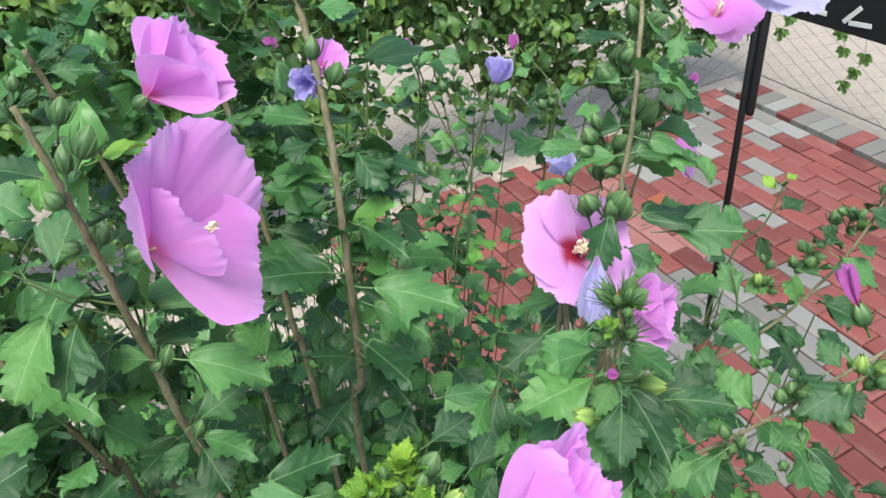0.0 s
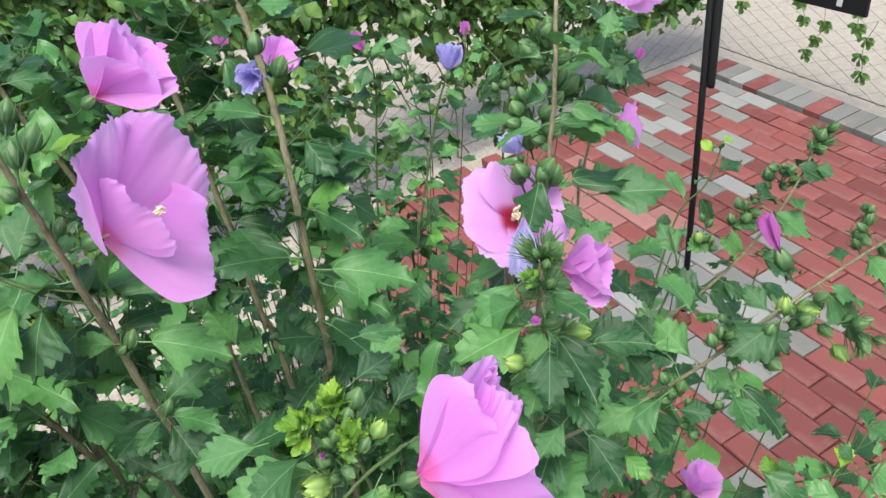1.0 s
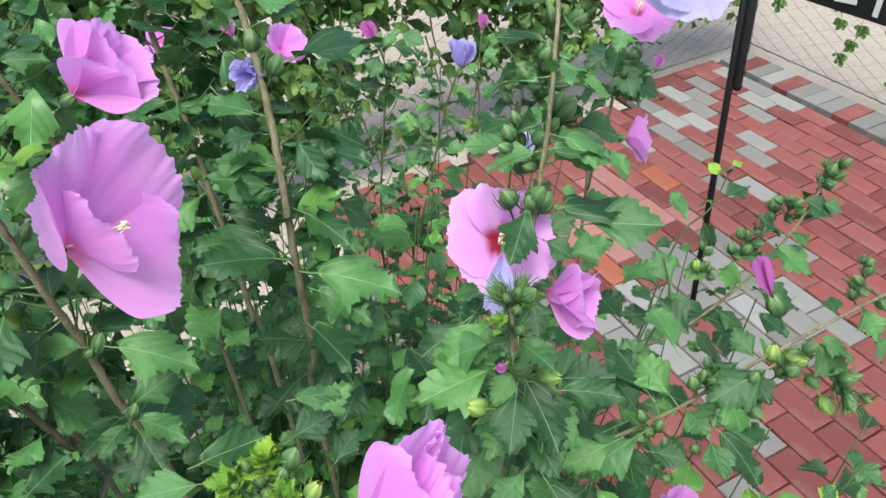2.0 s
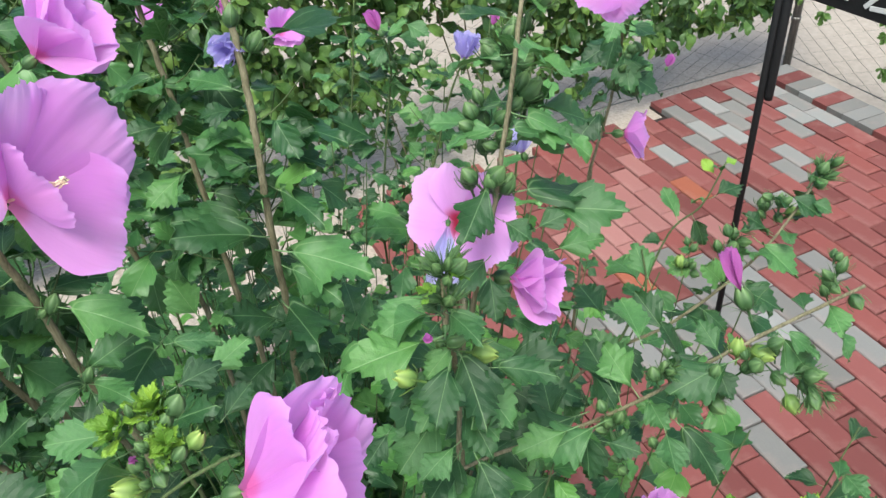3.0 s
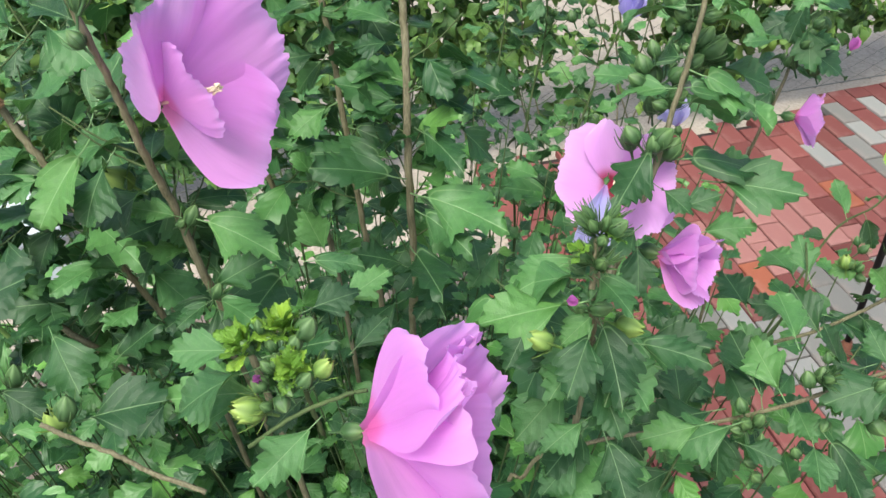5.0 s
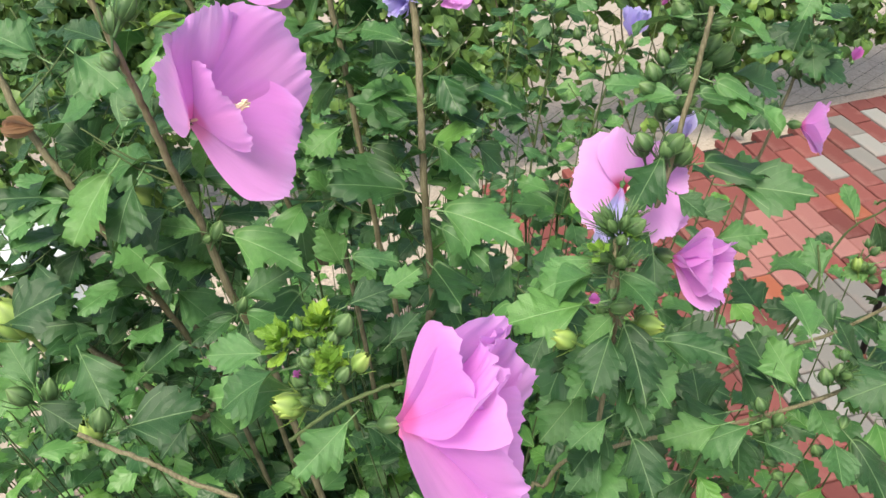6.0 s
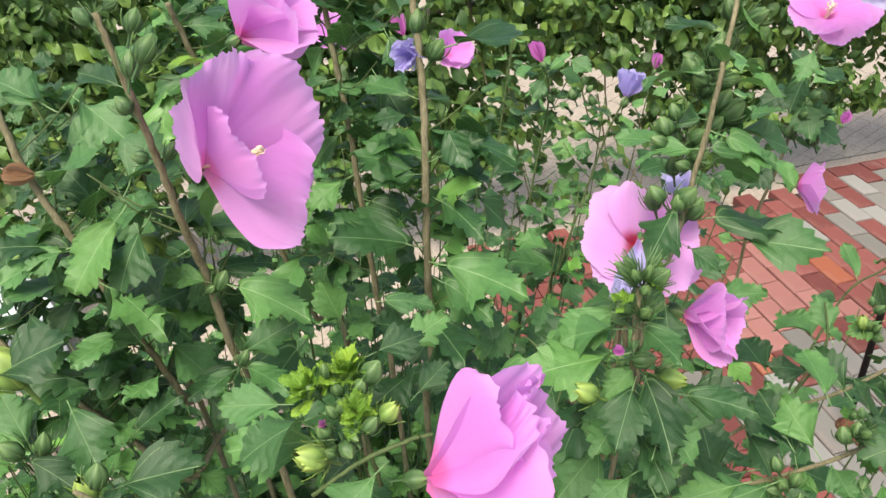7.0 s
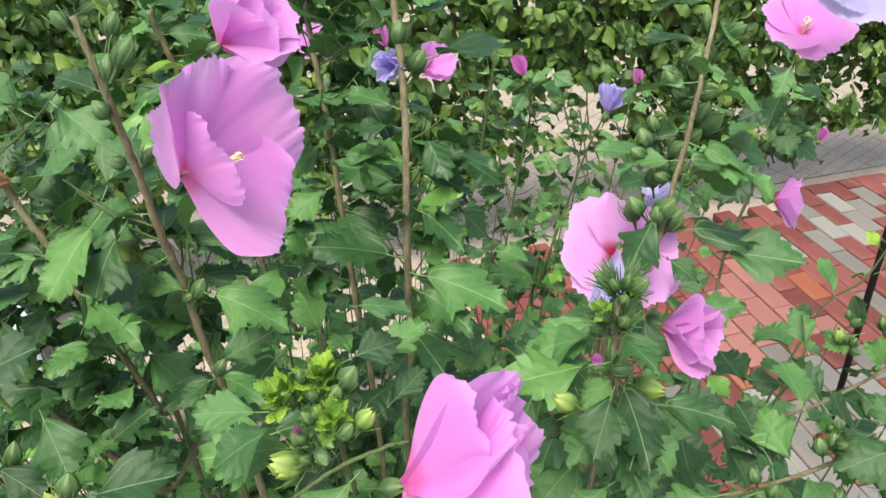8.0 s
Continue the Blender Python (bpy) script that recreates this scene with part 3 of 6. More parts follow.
# the bed on which the pavers lie
EDGE = [(-1.86, -0.66), (3.8, -0.66), (3.8, 2.05), (-2.0, 2.05), (-2.0, 1.1), (-1.86, 1.1)]
bm = bmesh.new()
top_face = bm.faces.new([bm.verts.new((x, y, 0)) for x, y in EDGE])
pushed = bmesh.ops.extrude_face_region(bm, geom=[top_face])
bmesh.ops.translate(bm, verts=[q for q in pushed["geom"] if isinstance(q, bmesh.types.BMVert)], vec=(0, 0, -0.055))
bmesh.ops.recalc_face_normals(bm, faces=bm.faces[:])
bed = attach("pavement", bm_mesh("pavement", bm, SHADED_SAND), None, pose(0, 0, -0.022))
tagged(bed, "red and grey brick pavement laid in running bond", "pavement", "", "structure")

# ---- boundary fence ----
CORNER = Vector((-2.02, 2.08, 0))


def chain_link(name, start, along, length, height, label, bay=2.2):
    top = thing(name, start, label, "fence", "", "structure")
    right = Vector(along).normalized()
    face = Vector((-right.y, right.x, 0))
    pitch = 0.078
    pieces = []
    wires = int(length / pitch)
    steps = int(height / (pitch * 0.5))
    for i in range(wires):
        line = []
        for k in range(steps + 1):
            line.append(start + right * (i * pitch + pitch * (0.5 if k % 2 else -0.5) * (1 if i % 2 == 0 else -1) + 0.5 * pitch) + Vector((0, 0, 0.03 + k * pitch * 0.5)) + face * 0.002 * (1 if k % 2 else -1))
        pieces.append(tube(line, [0.0015] * len(line), 3))
    v, f, uv = join(pieces)
    attach("wire_mesh", mesh("wire_mesh", [p - start for p in v], f, WIRE, uv), top, Matrix.Translation(start))
    n = int(length / bay) + 1
    for i in range(n + 1):
        p = start + right * min(i * bay + 0.01, length)
        v, f, uv = tube([p + Vector((0, 0, -0.1)), p + Vector((0, 0, height)), p + Vector((0, 0, height + 0.05))], [0.016, 0.016, 0.013], 12)
        post = attach("fence_post", mesh("fence_post", [q - p for q in v], f, STEEL, uv), top, Matrix.Translation(p))
        for h in (0.25, 0.75):
            v, f, uv = tube([p + Vector((0, 0, h)), p + Vector((0, 0, h + 0.022))], [0.020, 0.020], 12)
            attach("tie_band", mesh("tie_band", [q - p for q in v], f, STEEL, uv), post, Matrix.Translation(p))
    for h, r in ((height, 0.018), (0.04, 0.003)):
        v, f, uv = tube([start + Vector((0, 0, h)), start + right * length + Vector((0, 0, h))], [r, r], 10)
        attach("rail", mesh("rail", [q - start for q in v], f, STEEL, uv), top, Matrix.Translation(start))
    return top


chain_link("fence_1", CORNER, (1.0, 0, 0), 5.8, 1.10, "low galvanised chain-link fence along the brick paving")
chain_link("fence_2", CORNER, (0, -1.0, 0), 7.0, 1.10, "low galvanised chain-link fence overgrown with creeper", 3.6)


def creeper(name, start, along, length, seed, count, low, high, label, density):
    rng = random.Random(seed)
    right = Vector(along).normalized()
    face = Vector((-right.y, right.x, 0))
    top = thing(name, start, label, "creeper")
    stems = []
    for i in range(int(length * 5)):
        p = start + right * rng.uniform(1.5, length)
        q = p + right * rng.uniform(-0.4, 0.4) + Vector((0, 0, rng.uniform(0.6, high)))
        mid = p.lerp(q, 0.5) + face * rng.uniform(-0.04, 0.04) + right * rng.uniform(-0.15, 0.15)
        stems.append(tube(spline([p, mid, q], 12), [0.004] * 12, 5))
    v, f, uv = join(stems)
    attach("stem_tangle", mesh("stem_tangle", [p - start for p in v], f, BARK, uv), top, Matrix.Translation(start))["kind"] = "stuff"
    lv, lf, luv = [], [], []
    for i in range(count):
        a = rng.uniform(0, length)
        h = low + (high - low) * rng.random() ** 0.62
        lump = noise.noise(Vector((a * 1.7, h * 2.2, seed)))
        if lump + density(a, h) < rng.uniform(-0.45, 0.45):
            continue
        c = start + right * a + Vector((0, 0, h)) + face * rng.uniform(-0.13, 0.14)
        nrm = Vector((face.x * 0.9 + rng.uniform(-0.7, 0.7), face.y * 0.9 + rng.uniform(-0.7, 0.7), rng.uniform(0.3, 1.5)))
        size = rng.uniform(0.05, 0.115)
        hang = Vector((rng.uniform(-0.8, 0.8), rng.uniform(-0.8, 0.8), -0.8))
        for k in range(3 if rng.random() < 0.5 else 1):
            d = hang + right * (k - 1) * 0.9
            m = at(c, basis(d, nrm), size * (1 if k < 2 else 0.8))
            sv, sf, suv = CREEPING[rng.randrange(4)]
            b = len(lv)
            lv += [m @ Vector((p[0] * 0.85, p[1], p[2])) - start for p in sv]
            lf += [tuple(j + b for j in q) for q in sf]
            luv += suv
    ob = attach("foliage", mesh("foliage", lv, lf, VINE_LEAF, luv), top, Matrix.Translation(start), "dark green creeper leaves")
    ob["kind"] = "stuff"
    return top


creeper("fence_creeper", Vector((-2.00, 1.95, 0)), (0, -1.0, 0), 6.6, 3, 13500, 0.10, 1.45,
        "dark leafy creeper climbing the chain-link fence", lambda a, h: -0.40 + 0.55 * min(1, h / 0.8) - (0.7 if a < 1.2 and h < 0.35 else 0) + (0.12 if a < 1.7 and h > 0.35 else 0) + (0.30 if a > 3.3 else 0))

# ---- sign on its post ----
def sign_post():
    foot = Vector((-0.388, 0.214, 0.007))
    top = thing("sign_post", foot, "black metal post with a black sign panel on the brick paving", "sign post")
    v, f, uv = tube([Vector((0, 0, 0.0)), Vector((0, 0, 0.9)), Vector((0, 0, 1.75))], [0.0105, 0.0105, 0.0105], 12)
    attach("pole", mesh("pole", v, f, BLACK_METAL, uv), top, Matrix.Translation(foot))
    v, f, uv = tube([Vector((0.019, 0.012, 0.955)), Vector((0.019, 0.012, 0.97)), Vector((0.019, 0.012, 1.75))], [0.011, 0.0125, 0.0125], 12)
    attach("sleeve", mesh("sleeve", v, f, BLACK_METAL, uv), top, Matrix.Translation(foot))
    v, f, uv = tube([Vector((0, 0, 0)), Vector((0, 0, 0.012)), Vector((0, 0, 0.02)), Vector((0, 0, 0.05))], [0.035, 0.034, 0.02, 0.015], 14)
    attach("foot_plate", mesh("foot_plate", v, f, RUST, uv), top, Matrix.Translation(foot), "rusty foot plate")
    a, b = Vector((-0.352, 0.217, 1.283)), Vector((0.062, 0.252, 1.283))
    run = (b - a).normalized()
    w, h = (b - a).length, 0.30
    ang = math.degrees(math.atan2(run.y, run.x))
    c = (a + b) / 2 + Vector((0, 0, h / 2))
    m = Matrix.Translation(c) @ pose(0, 0, 0, 0, 0, ang)
    panel = attach("sign_panel", bm_mesh("sign_panel", box(w, 0.012, h, 0.004), BLACK_METAL), top, m, "black sign panel with white strokes")
    for x, z, sx, sz, tilt in (((-0.13, -0.09, 0.012, 0.07, 8), (-0.10, -0.09, 0.012, 0.07, 8), (-0.06, -0.115, 0.045, 0.012, 0), (0.03, -0.10, 0.012, 0.06, 40), (0.055, -0.118, 0.06, 0.012, -6), (0.14, -0.095, 0.014, 0.08, 4))):
        attach("white_bar", bm_mesh("white_bar", box(sx, 0.003, sz, 0.001), WHITE_INK), panel, m @ pose(x, -0.0085, z, 0, tilt, 0))
    for z in (1.33, 1.53):
        v, f, uv = tube([foot + Vector((0, 0, z)), foot + Vector((0, 0, z)) + run * 0.06], [0.006, 0.006], 8)
        attach("bracket", mesh("bracket", [p - foot for p in v], f, BLACK_METAL, uv), top, Matrix.Translation(foot))


sign_post()

# ---- the flowering shrubs ----
main = thing("rose_of_sharon", (0.60, -1.40, 0), "tall rose of sharon shrub with large pink flowers", "shrub", "flowering shrubs")
behind = thing("rose_of_sharon", (0.30, -1.20, 0), "thin-stemmed rose of sharon with purple flowers by the paving", "shrub", "flowering shrubs")
low = thing("rose_of_sharon", (0.70, -1.22, 0), "rose of sharon with long low shoots full of green buds", "shrub", "flowering shrubs")
side = thing("rose_of_sharon", (0.52, -1.60, 0), "leafy rose of sharon with brown stems and few flowers", "shrub", "flowering shrubs")

flower(main, (0.785, -1.501, 1.869), (0.497, 0.815, 0.330), 0.0690, PINK, ruffle=0.9, petals=5, seed=22, column=(0.40, 1.25), wide=0.86, opened=(46, 64), calyx=0.5, label='large ruffled pink flower, fully open',
       angles=(120, 66, 304, 2, 172), tilts=(2, 0, 2, 4, -48), lengths=(0.76, 0.84, 0.84, 1.0, 0.56), widths=(1.10, 1.10, 1.10, 1.15, 1.25), hollow=0.12)
flower(main, (0.690, -1.474, 1.902), (0.215, 0.826, 0.510), 0.0450, PINK, ruffle=0.6, petals=5, inner=1, wide=1.15, seed=2, column=False, opened=(20, 27), calyx=0.6, label='half-closed pink flower')
flower(main, (0.981, -1.434, 1.837), (0.360, 0.900, 0.240), 0.0515, PINK, ruffle=1.1, petals=5, inner=1, wide=0.98, seed=33, column=False, opened=(20, 36), calyx=0.45, hollow=0.12, label='cupped pink flower, half open',
       angles=(10, 300, 70, 232, 156, 92), tilts=(4, 6, 0, 24, -4, 14), lengths=(1.0, 0.92, 0.94, 0.84, 0.86, 1.42), widths=(1.15, 1.15, 1.15, 1.25, 1.30, 0.9))
flower(main, (0.782, -1.256, 1.766), (0.680, -0.160, 0.700), 0.0400, PINK_RED, ruffle=0.7, petals=5, seed=4, turn=10.0, wide=1.2, column=1.35, opened=(48, 80), label='open pale pink flower with a crimson eye')
flower(main, (0.859, -1.298, 1.829), (0.487, -0.421, -0.765), 0.0330, PALE, ruffle=0.15, petals=5, seed=5, column=False, wide=0.33, opened=(4, 9), calyx=0.3, label='furled lavender flower, withering')
flower(low, (0.806, -1.234, 1.728), (0.800, 0.600, 0.12), 0.0370, PINK, ruffle=0.5, petals=5, inner=1, seed=6, column=False, opened=(22, 30), label='bell-shaped pink flower seen from the side')
flower(low, (0.766, -1.142, 1.891), (0.470, -0.200, 0.860), 0.0300, PINK, ruffle=0.7, petals=5, seed=7, turn=15.0, opened=(45, 78), label='small open pink flower with a cream column')
flower(low, (0.819, -1.167, 1.946), (0.900, -0.112, 0.422), 0.0410, PALE, cup=1.25, flare=0.3, ruffle=0.6, petals=5, seed=8, turn=54.0, label='pale lavender flower, wide open')
flower(behind, (0.347, -1.055, 1.668), (-0.141, 0.318, 0.937), 0.0340, LAVENDER, cup=0.6, flare=0.6, ruffle=1.6, petals=5, seed=9, column=False, wide=0.7, label='small crumpled purple flower')
flower(main, (0.582, -1.348, 1.843), (0.782, -0.610, 0.126), 0.0260, LAVENDER, cup=0.5, flare=0.6, ruffle=1.5, petals=5, seed=10, column=False, wide=0.7, label='small crumpled purple flower')
flower(behind, (0.359, -1.273, 1.754), (0.710, 0.210, 0.673), 0.0300, PINK, cup=1.0, flare=0.4, ruffle=1.0, petals=5, seed=11, column=False, label='small pink flower behind the stems')
flower(low, (0.560, -0.968, 1.644), (0.564, 0.826, -0.006), 0.0340, PINK, cup=1.1, flare=0.3, ruffle=0.6, petals=5, seed=12, column=False, label='pink flower seen edge on')
flower(behind, (0.486, -1.049, 1.607), (-0.188, -0.271, 0.944), 0.0300, PALE, cup=0.6, flare=0.3, ruffle=0.8, petals=5, seed=13, column=False, wide=0.8, label='pale lavender flower, half closed')
flower(low, (0.825, -1.096, 1.379), (0.240, 0.478, 0.845), 0.0340, PINK, cup=0.5, flare=0.3, ruffle=0.9, petals=5, seed=14, column=False, label='small half-open pink flower low over the bricks')
flower(side, (0.277, -1.377, 1.760), (0.535, -0.226, 0.814), 0.0340, PINK, cup=1.0, flare=0.3, ruffle=0.9, petals=5, seed=15, column=False, label='pink flower behind the leaves')
flower(main, (0.385, -1.322, 1.791), (-0.487, -0.207, 0.849), 0.0220, MAGENTA, cup=0.22, flare=0.8, ruffle=0.3, petals=5, seed=16, column=False, wide=0.5, label='furled magenta bud')
flower(behind, (0.304, -1.144, 1.711), (-0.489, -0.252, 0.835), 0.0260, MAGENTA, cup=0.22, flare=0.8, ruffle=0.3, petals=5, seed=17, column=False, wide=0.5, label='furled magenta bud')
flower(behind, (0.198, -0.940, 1.636), (-0.366, 0.358, 0.859), 0.0220, MAGENTA, cup=0.25, flare=0.8, ruffle=0.3, petals=5, seed=18, column=False, wide=0.5, label='furled magenta bud')
flower(low, (0.889, -1.110, 1.730), (-0.463, -0.154, 0.824), 0.0290, MAGENTA, ruffle=0.35, petals=5, seed=19, column=False, wide=0.26, opened=(4, 1), calyx=1.5, label='furled magenta bud in a large green calyx')
flower(side, (0.649, -1.618, 1.819), (-0.155, -0.982, 0.107), 0.0200, BROWN, cup=0.2, flare=0.8, ruffle=0.5, petals=5, seed=20, column=False, wide=0.5, label='withered brown bloom')
flower(low, (0.385, -0.775, 1.605), (-0.028, 0.350, 0.936), 0.0160, MAGENTA, cup=0.4, flare=0.8, ruffle=0.4, petals=5, seed=21, column=False, wide=0.6, label='small magenta bud')
CLEAR.append((Vector((0.900, -1.275, 1.800)), 0.032))
CLEAR.append((Vector((0.955, -1.300, 1.850)), 0.030))
CLEAR.append((Vector((0.835, -1.242, 1.744)), 0.035))
CLEAR.append((Vector((0.833, -1.234, 1.746)), 0.035))
CLEAR.append((Vector((0.814, -1.301, 1.817)), 0.030))
CLEAR.append((Vector((0.823, -1.305, 1.827)), 0.030))
# leaves left out along the camera's sight line to the crate
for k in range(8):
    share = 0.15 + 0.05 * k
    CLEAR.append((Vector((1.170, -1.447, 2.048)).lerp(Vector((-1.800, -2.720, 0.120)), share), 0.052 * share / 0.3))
flower(main, (0.922, -1.340, 1.819), (0.695, 0.483, 0.533), 0.0060, MAGENTA, cup=0.3, flare=0.8, ruffle=0.2, petals=5, seed=41, column=False, wide=0.6, label='bud showing a magenta tip')
flower(main, (0.971, -1.463, 1.861), (0.724, -0.261, 0.638), 0.0040, MAGENTA, cup=0.3, flare=0.8, ruffle=0.2, petals=5, seed=42, column=False, wide=0.6, label='bud showing a magenta tip')

stem_a, stem_a_line = branch(side, [(0.580, -1.520, 0.000), (0.579, -1.570, 1.424), (0.627, -1.578, 1.588), (0.645, -1.598, 1.695), (0.649, -1.610, 1.764), (0.639, -1.627, 1.814), (0.620, -1.638, 1.878)], 0.0070, 0.0042, BARK)
stem_b, stem_b_line = branch(main, [(0.620, -1.440, 0.000), (0.669, -1.509, 1.508), (0.717, -1.508, 1.635), (0.740, -1.515, 1.719), (0.749, -1.518, 1.783), (0.764, -1.521, 1.831), (0.773, -1.523, 1.875), (0.783, -1.526, 1.920), (0.782, -1.530, 1.949)], 0.0090, 0.0030, BARK)
stem_c, stem_c_line = branch(main, [(0.550, -1.380, 0.000), (0.528, -1.389, 1.399), (0.538, -1.398, 1.581), (0.537, -1.401, 1.700), (0.523, -1.403, 1.781), (0.504, -1.408, 1.866), (0.495, -1.410, 1.899)], 0.0080, 0.0038, BARK)
stem_d, stem_d_line = branch(main, [(0.590, -1.370, 0.000), (0.569, -1.366, 1.345), (0.611, -1.363, 1.561), (0.629, -1.362, 1.695), (0.617, -1.355, 1.774), (0.603, -1.351, 1.836), (0.587, -1.350, 1.881), (0.573, -1.349, 1.902)], 0.0090, 0.0042, BARK)
stem_e, stem_e_line = branch(low, [(0.720, -1.270, 0.000), (0.770, -1.263, 1.585), (0.792, -1.261, 1.683), (0.802, -1.247, 1.766), (0.800, -1.233, 1.836), (0.791, -1.222, 1.869), (0.776, -1.209, 1.899), (0.750, -1.188, 1.951)], 0.0050, 0.0026, BARK)
stem_f, stem_f_line = branch(main, [(0.700, -1.350, 0.000), (0.852, -1.299, 1.642), (0.880, -1.306, 1.721), (0.907, -1.321, 1.796), (0.909, -1.323, 1.823), (0.906, -1.321, 1.837)], 0.0042, 0.0030, BARK)
stem_g, stem_g_line = branch(low, [(0.520, -1.080, 0.000), (0.439, -0.931, 1.381), (0.511, -0.976, 1.557), (0.528, -0.967, 1.655), (0.518, -0.948, 1.716), (0.618, -1.023, 1.820)], 0.0060, 0.0026, BARK)
stem_h, stem_h_line = branch(behind, [(0.350, -1.190, 0.000), (0.325, -1.141, 1.284), (0.354, -1.136, 1.442), (0.353, -1.103, 1.554), (0.348, -1.076, 1.628), (0.350, -1.055, 1.673)], 0.0050, 0.0022, TWIG)
stem_i, stem_i_line = branch(behind, [(0.320, -1.210, 0.000), (0.285, -1.170, 1.236), (0.299, -1.172, 1.413), (0.284, -1.148, 1.543), (0.279, -1.126, 1.656), (0.291, -1.143, 1.713)], 0.0050, 0.0020, TWIG)
stem_j, stem_j_line = branch(behind, [(0.340, -1.120, 0.000), (0.322, -0.974, 1.443), (0.323, -0.958, 1.546), (0.287, -0.931, 1.607), (0.196, -0.933, 1.644)], 0.0050, 0.0020, TWIG)
stem_k, stem_k_line = branch(main, [(0.966, -1.448, 1.821), (0.966, -1.451, 1.850), (0.960, -1.453, 1.867), (0.955, -1.452, 1.875)], 0.0022, 0.0014, TWIG)
stem_l, stem_l_line = branch(main, [(0.981, -1.471, 1.841), (0.979, -1.454, 1.849), (0.979, -1.437, 1.854), (0.980, -1.430, 1.855)], 0.0018, 0.0014, TWIG)
stem_m, stem_m_line = branch(low, [(0.740, -1.260, 0.000), (0.790, -1.325, 1.350), (0.808, -1.318, 1.530), (0.840, -1.283, 1.597), (0.884, -1.200, 1.652), (0.911, -1.132, 1.704), (0.937, -1.062, 1.750)], 0.0050, 0.0022, BARK)
stem_n, stem_n_line = branch(low, [(0.690, -1.210, 0.000), (0.676, -1.228, 1.200), (0.692, -1.199, 1.391), (0.729, -1.153, 1.485), (0.748, -1.109, 1.543), (0.772, -1.063, 1.579), (0.787, -1.021, 1.619), (0.791, -0.983, 1.652), (0.791, -0.959, 1.681), (0.784, -0.934, 1.700)], 0.0050, 0.0022, BARK)
stem_o, stem_o_line = branch(low, [(0.730, -1.079, 1.525), (0.705, -1.017, 1.616), (0.708, -0.982, 1.645), (0.695, -0.949, 1.674)], 0.0030, 0.0014, TWIG)
stem_p, stem_p_line = branch(low, [(0.760, -1.160, 0.000), (0.790, -1.135, 0.800), (0.822, -1.105, 1.320), (0.868, -1.061, 1.399), (0.896, -1.030, 1.420), (0.922, -1.005, 1.441), (0.939, -0.976, 1.456)], 0.0040, 0.0016, TWIG)
stem_q, stem_q_line = branch(side, [(0.600, -1.560, 0.000), (0.578, -1.533, 1.377), (0.646, -1.593, 1.516), (0.661, -1.625, 1.602), (0.652, -1.659, 1.645), (0.640, -1.689, 1.692), (0.626, -1.710, 1.707)], 0.0070, 0.0040, BARK)
stem_r, stem_r_line = branch(main, [(0.898, -1.516, 1.712), (0.889, -1.540, 1.725), (0.884, -1.553, 1.737), (0.878, -1.571, 1.749), (0.874, -1.583, 1.759)], 0.0032, 0.0024, BARK)
stem_s, stem_s_line = branch(side, [(0.420, -1.620, 0.000), (0.218, -1.637, 1.384), (0.212, -1.689, 1.476), (0.198, -1.708, 1.591), (0.190, -1.730, 1.675), (0.160, -1.755, 1.752)], 0.0060, 0.0024, TWIG)
stem_t, stem_t_line = branch(main, [(0.550, -1.440, 0.000), (0.456, -1.428, 1.395), (0.484, -1.459, 1.541), (0.479, -1.483, 1.641), (0.468, -1.507, 1.769), (0.468, -1.525, 1.843), (0.474, -1.531, 1.873)], 0.0080, 0.0040, BARK)
stem_u, stem_u_line = branch(side, [(0.400, -1.500, 0.000), (0.286, -1.471, 1.336), (0.256, -1.478, 1.478), (0.218, -1.497, 1.628), (0.203, -1.509, 1.747), (0.187, -1.496, 1.794)], 0.0050, 0.0022, TWIG)
stem_v, stem_v_line = branch(behind, [(0.180, -1.240, 0.000), (0.135, -1.216, 1.147), (0.096, -1.180, 1.315), (0.055, -1.126, 1.493), (0.023, -1.088, 1.652)], 0.0050, 0.0020, TWIG)
stem_w, stem_w_line = branch(low, [(0.811, -1.150, 1.618), (0.802, -1.118, 1.651), (0.798, -1.111, 1.668), (0.782, -1.106, 1.689)], 0.0025, 0.0015, TWIG)
add_leaf(stem_b, main, (0.754, -1.509, 1.779), (0.618, 0.786, -0.020), (0.209, -0.002, 0.978), 0.0450, pick=1)
add_leaf(stem_b, main, (0.753, -1.514, 1.779), (-0.079, -0.889, 0.451), (0.358, -0.257, 0.898), 0.0237, pick=0)
add_leaf(stem_b, main, (0.752, -1.515, 1.720), (0.115, 0.861, 0.496), (0.633, -0.010, 0.774), 0.0375, pick=4)
add_leaf(stem_b, main, (0.756, -1.511, 1.716), (0.910, 0.210, -0.357), (0.539, 0.133, 0.832), 0.0313, pick=2)
add_leaf(stem_b, main, (0.756, -1.511, 1.716), (0.764, 0.561, 0.319), (0.233, 0.095, 0.968), 0.0343, pick=3)
add_leaf(stem_b, main, (0.756, -1.511, 1.716), (0.626, -0.777, 0.068), (0.298, -0.261, 0.918), 0.0234, pick=0)
add_leaf(stem_l, main, (0.968, -1.462, 1.863), (-0.036, -0.966, -0.256), (0.078, -0.075, 0.994), 0.0268, pick=1)
add_leaf(stem_r, main, (0.851, -1.579, 1.731), (0.205, 0.924, 0.322), (0.209, -0.002, 0.978), 0.0441, pick=2)
add_leaf(stem_r, main, (0.827, -1.620, 1.793), (0.093, 0.858, 0.505), (0.358, -0.257, 0.898), 0.0398, pick=0)
add_leaf(stem_r, main, (0.833, -1.610, 1.748), (-0.573, -0.334, 0.748), (0.655, 0.185, 0.732), 0.0311, pick=4)
add_leaf(stem_r, main, (0.831, -1.617, 1.748), (0.635, 0.754, -0.169), (0.364, 0.060, 0.930), 0.0272, pick=1)
